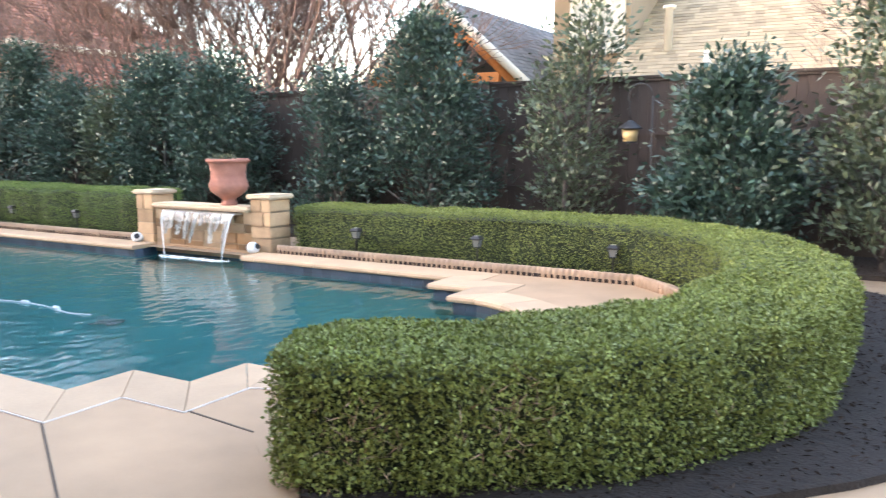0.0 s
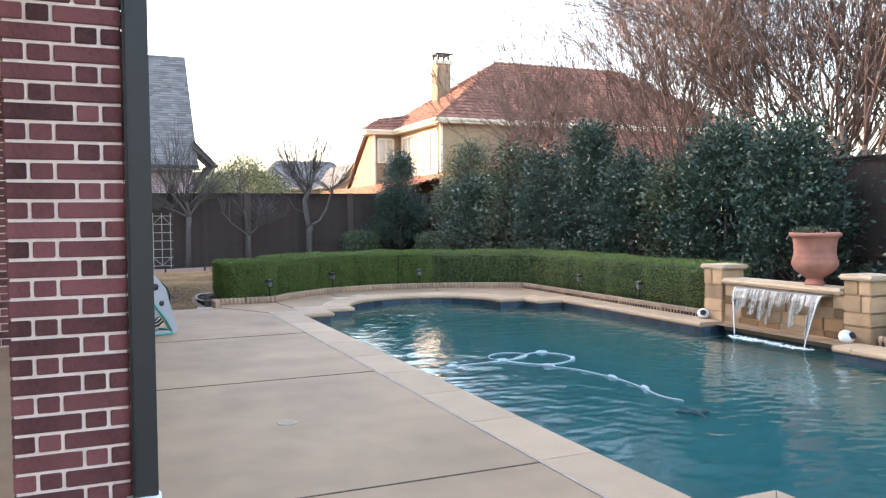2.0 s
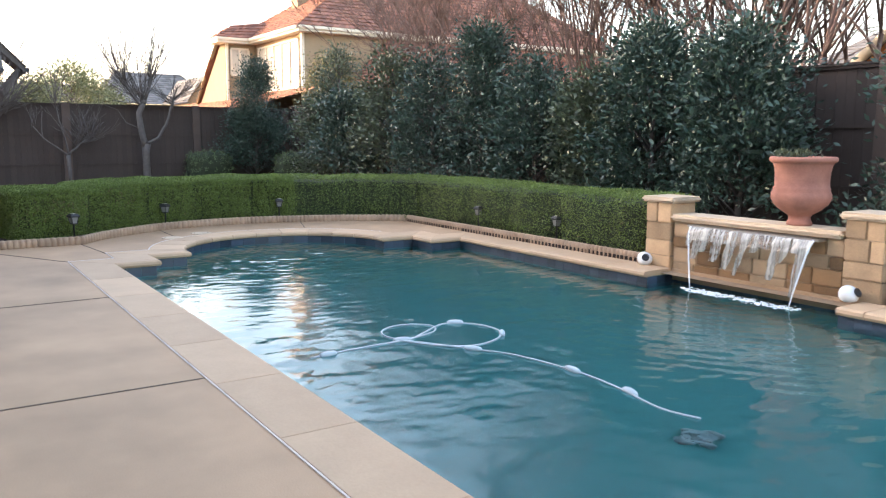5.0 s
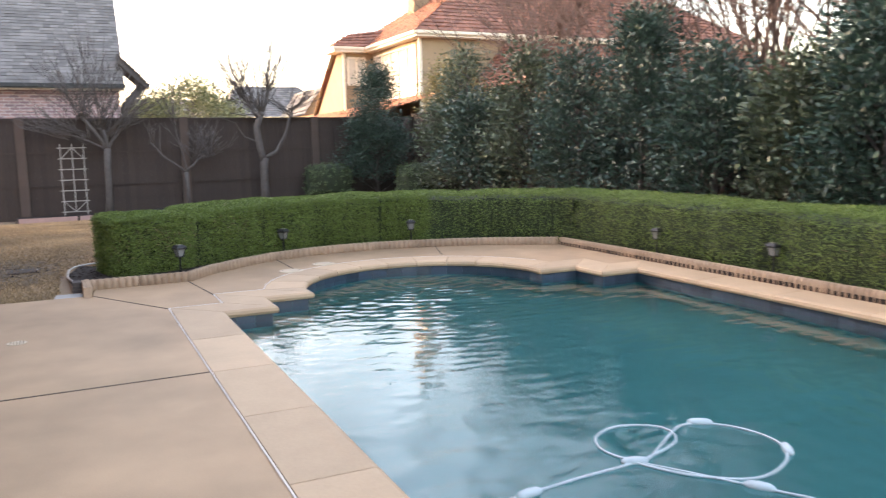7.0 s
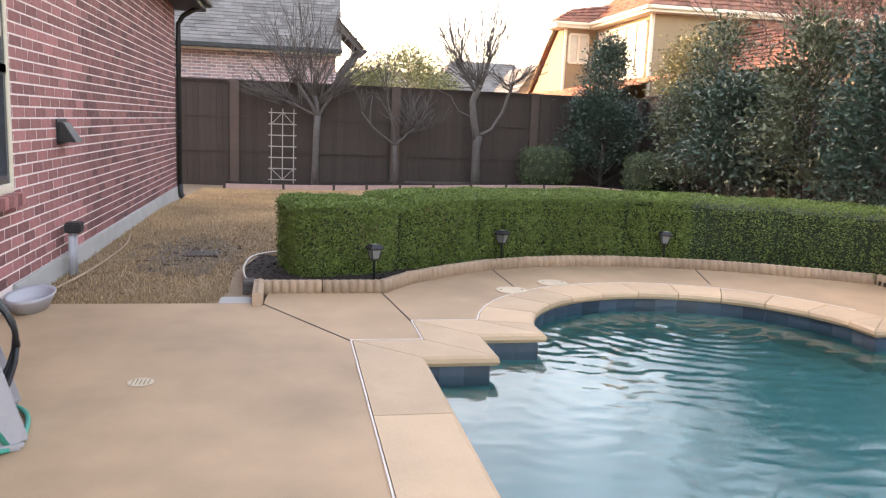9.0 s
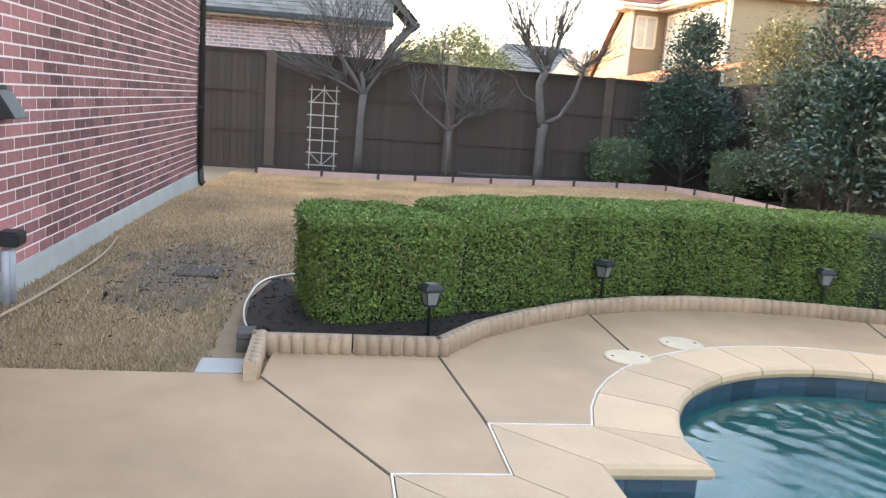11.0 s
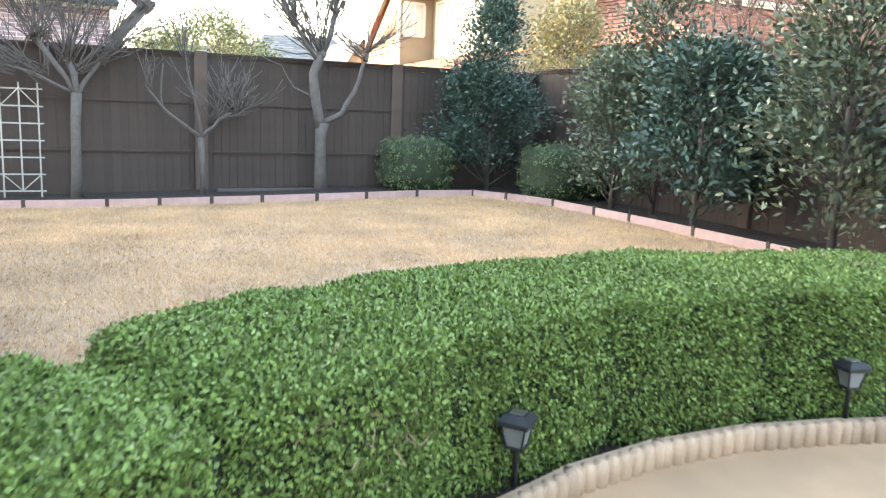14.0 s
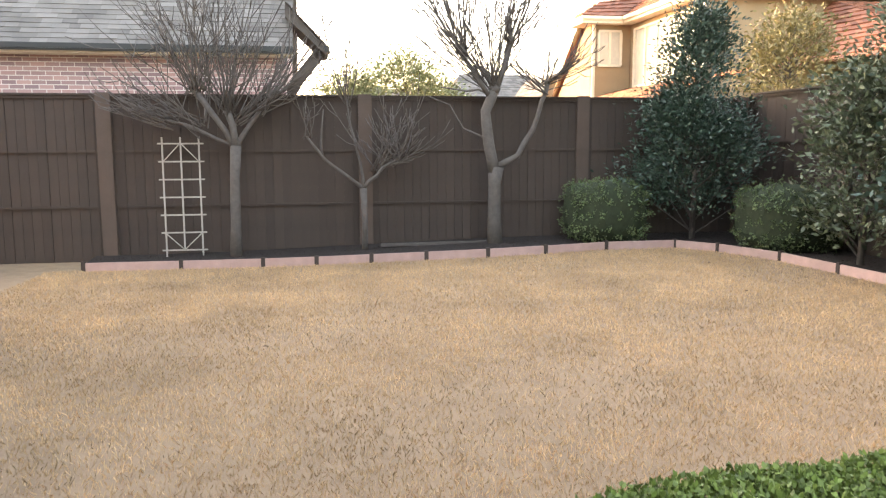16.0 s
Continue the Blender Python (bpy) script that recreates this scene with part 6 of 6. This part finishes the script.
part("dormer_eave", box((-9.8, 21.7, 6.3), (-6.4, 30, 6.45), 0.03), BRONZE, nh)
roof_face("tan_roof", (-7.0, 20.3, 3.0), (0.6, 20.3, 3.0), (-2.4, 27.5, 7.4), (-7.0, 27.5, 7.4), 0.2, 0.35, ROOF_TAN, nh, 0.02, 16)
roof_face("tan_hip", (0.6, 20.3, 3.0), (0.6, 33, 3.0), (-2.4, 33, 7.4), (-2.4, 27.5, 7.4), 0.2, 0.35, ROOF_TAN, nh, 0.02, 17)
part("wing_wall", box((-7.0, 20.8, 0), (0.1, 33, 3.0)), STUCCO, nh)
part("flue", lathe(bmesh.new(), [(0.11, 0), (0.11, 1.1), (0.17, 1.12), (0.17, 1.2)], 14, (-5.75, 21.9, 3.95)), TRIM, nh)
part("roof_vent", lathe(bmesh.new(), [(0.25, 0), (0.10, 0.12), (0.07, 0.4)], 14, (-4.5, 20.9, 3.4)), TRIM, nh)
gh = thing("brown_roof_house", "far brown-roofed house among bare trees", "house", at=(0, 0, 0))
part("wall", box((-27, 34, 0), (-15, 44, 3.4)), STUCCO, gh)
roof_face("roof_south", (-27.6, 33.4, 3.3), (-14.4, 33.4, 3.3), (-18.5, 39, 6.8), (-23.5, 39, 6.8), 0.3, 0.5, ROOF_GREY, gh, 0.03, 18)
roof_face("roof_east", (-14.4, 33.4, 3.3), (-14.4, 44.6, 3.3), (-18.5, 39, 6.8), (-18.5, 39, 6.8), 0.3, 0.5, ROOF_GREY, gh, 0.03, 19)

# far roofs to the west
for x, y, w, d, h, top, s, lab in ((-86, 11, 12, 10, 4.0, 6.3, 1, "far house with grey hip roof"), (-84, 20, 11, 9, 4.4, 7.5, 2, "far house with dark grey roof"), (-72, 20.6, 3.0, 8, 4.2, 6.3, 3, "far house with a lit cream gable")):
    fh = thing("far_house", lab + " beyond the fences", "house", at=(x, y, -0.03))
    part("wall", box((-d / 2, -w / 2 + 0.5, 0), (d / 2 - 0.5, w / 2 - 0.5, h)), STUCCO, fh)
    if s == 3:
        bm = bmesh.new()
        bm.faces.new([bm.verts.new(p) for p in ((d / 2 - 0.5, -w / 2, h), (d / 2 - 0.5, w / 2, h), (d / 2 - 0.5, 0, top - 0.1))])
        part("gable_wall", bm, STUCCO, fh)
        for q in (((d / 2, -w / 2, h), (-d / 2, -w / 2, h), (-d / 2, 0, top), (d / 2, 0, top)), ((-d / 2, w / 2, h), (d / 2, w / 2, h), (d / 2, 0, top), (-d / 2, 0, top))):
            roof_face("roof", *q, 0.35, 0.6, ROOF_GREY, fh, 0.04, s)
    else:
        k = 2.5
        for q in (((d / 2, -w / 2, h), (d / 2, w / 2, h), (0, w / 2 - k, top), (0, -w / 2 + k, top)), ((-d / 2, -w / 2, h), (d / 2, -w / 2, h), (0, -w / 2 + k, top), (0, -w / 2 + k, top)), ((d / 2, w / 2, h), (-d / 2, w / 2, h), (0, w / 2 - k, top), (0, w / 2 - k, top))):
            roof_face("roof", *q, 0.35, 0.6, ROOF_GREY, fh, 0.04, s)

# weathered plank lying in the bed
log = part("fallen_plank", box((-0.05, -0.9, 0), (0.05, 0.9, 0.05), 0.01), BARK)
log.matrix_basis = pose(-28.35, 5.75, -0.02, 0, 0, 3)
tagged(log, "weathered grey plank lying on the mulch", "plank")

# ---- grass and litter ----
rs = np.random.RandomState(77)
n = 330000
px = -14.99 - 13.0 * rs.rand(n) ** 1.25
py = rs.uniform(-0.02, 10.3, n)
line_x = np.array([p.x for p in offset(HEDGE_L, 0.55)])
line_y = np.array([p.y for p in offset(HEDGE_L, 0.55)])
outer_x = np.interp(py, line_y[:60], line_x[:60])
border_x = np.interp(py, [q[1] for q in STAKES[:10]], [q[0] for q in STAKES[:10]])
border_y = np.interp(px, [q[0] for q in STAKES[9:]], [q[1] for q in STAKES[9:]])
keep = (px > border_x + 0.04) & (py < border_y - 0.04) & ((py < 1.5) | (px < outer_x - 0.02)) & ((px < -15.3) | (py < 1.44)) & ~((py > 1.56) & (px > -17.25)) & ~((py > 8.2) & (px > -17.5))
# thin, worn patches
worn = np.array([noise.noise(Vector((x * 0.55, y * 0.55, 3.0))) for x, y in zip(px, py)])
bare = np.exp(-(((px + 17.5) / 1.1) ** 2 + ((py - 0.95) / 0.6) ** 2))
keep &= rs.rand(n) > np.clip(worn * 0.9, 0, 0.6) + bare * 0.70
# trodden, browner grass in the passage by the house and in the worn patches
passage = np.exp(-(np.maximum(0, -px - 18.2) / 1.6) ** 2) * np.exp(-(np.maximum(0, py - 1.7) / 0.5) ** 2)
dull = rs.rand(n) < np.clip(0.78 * passage + np.clip(worn * 0.6, 0, 0.13), 0, 0.85)
dull = dull[keep]
px, py = px[keep], py[keep]
n = len(px)
pz = np.array([ground_z(x, y) for x, y in zip(px, py)])
base = np.column_stack([px, py, pz - 0.003])
up = unit(np.column_stack([rs.normal(0, 0.55, n), rs.normal(0, 0.55, n), np.ones(n)])) * rs.uniform(0.02, 0.055, (n, 1))
up[dull] *= 1.15
side = unit(np.cross(up, rs.normal(0, 1, (n, 3)))) * 0.0032
tagged(quads("dormant_grass", base[~dull], up[~dull], side[~dull], BLADE, None), "short dormant straw-coloured grass blades", "grass", kind="stuff")
tagged(quads("brown_grass", base[dull], up[dull], side[dull], DULL_BLADE, None), "trodden brown grass blades in worn patches", "grass", kind="stuff")
patch = part("bare_soil_patch", prism([(-17.5 + (1.25 + 0.7 * noise.noise(Vector((a * 0.35, 1, 2)))) * math.cos(a * 0.0897), 0.95 + (0.55 + 0.3 * noise.noise(Vector((a * 0.4, 5, 2)))) * math.sin(a * 0.0897)) for a in range(70)], -0.027, -0.024), material("bare_earth", (0.155, 0.118, 0.088), 0.95, scale=6, vary=0.2, bump=0.8))
tagged(patch, "bare greyish earth round the yard drain", "ground", kind="structure")
rs = np.random.RandomState(78)
for k in range(34):
    x, y = (rs.uniform(-26, -16), rs.uniform(0.3, 9)) if k < 14 else ((rs.uniform(-18.8, -16.5), rs.uniform(0.25, 1.6)) if k < 24 else (rs.uniform(-27.2, -22), rs.uniform(6, 9.2)))
    if y > 1.4 and x > -19:
        continue
    bm = bmesh.new()
    l = rs.uniform(0.03, 0.06)
    vs = [bm.verts.new(p) for p in ((0, 0, 0.002), (l * 0.5, l * 0.32, 0.016), (l, 0, 0.006), (l * 0.5, -l * 0.32, 0.014), (l * 0.5, 0, 0.004))]
    for f in ((0, 4, 1), (1, 4, 2), (2, 4, 3), (3, 4, 0)):
        bm.faces.new([vs[i] for i in f])
    ob = part("fallen_leaf", bm, DRY_TWIG if k % 3 else PALE_WOOD)
    ob.matrix_basis = pose(x, y, ground_z(x, y) + 0.02, 0, 0, rs.uniform(0, 360))
    tagged(ob, "small dry fallen leaf on the lawn", "leaf", group="fallen leaves")
# twigs, crumbs of bark and dead leaves lying in the bare earth
rs = np.random.RandomState(79)
k = 800
spot = np.column_stack([rs.normal(-17.5, 0.75, k), np.clip(rs.normal(0.95, 0.34, k), 0.08, 1.5), np.full(k, -0.018)])
along = unit(rs.normal(0, 1, (k, 3)) * np.array([1, 1, 0.18])) * rs.uniform(0.015, 0.07, (k, 1)) * rs.choice([0.5, 1.0, 1.8], (k, 1), p=[0.5, 0.4, 0.1])
tagged(quads("soil_litter", spot, along, unit(np.cross(along, rs.normal(0, 1, (k, 3)))) * rs.uniform(0.002, 0.008, (k, 1)), CHIP, None), "dark twigs and bark crumbs on the bare earth", "litter", kind="stuff")
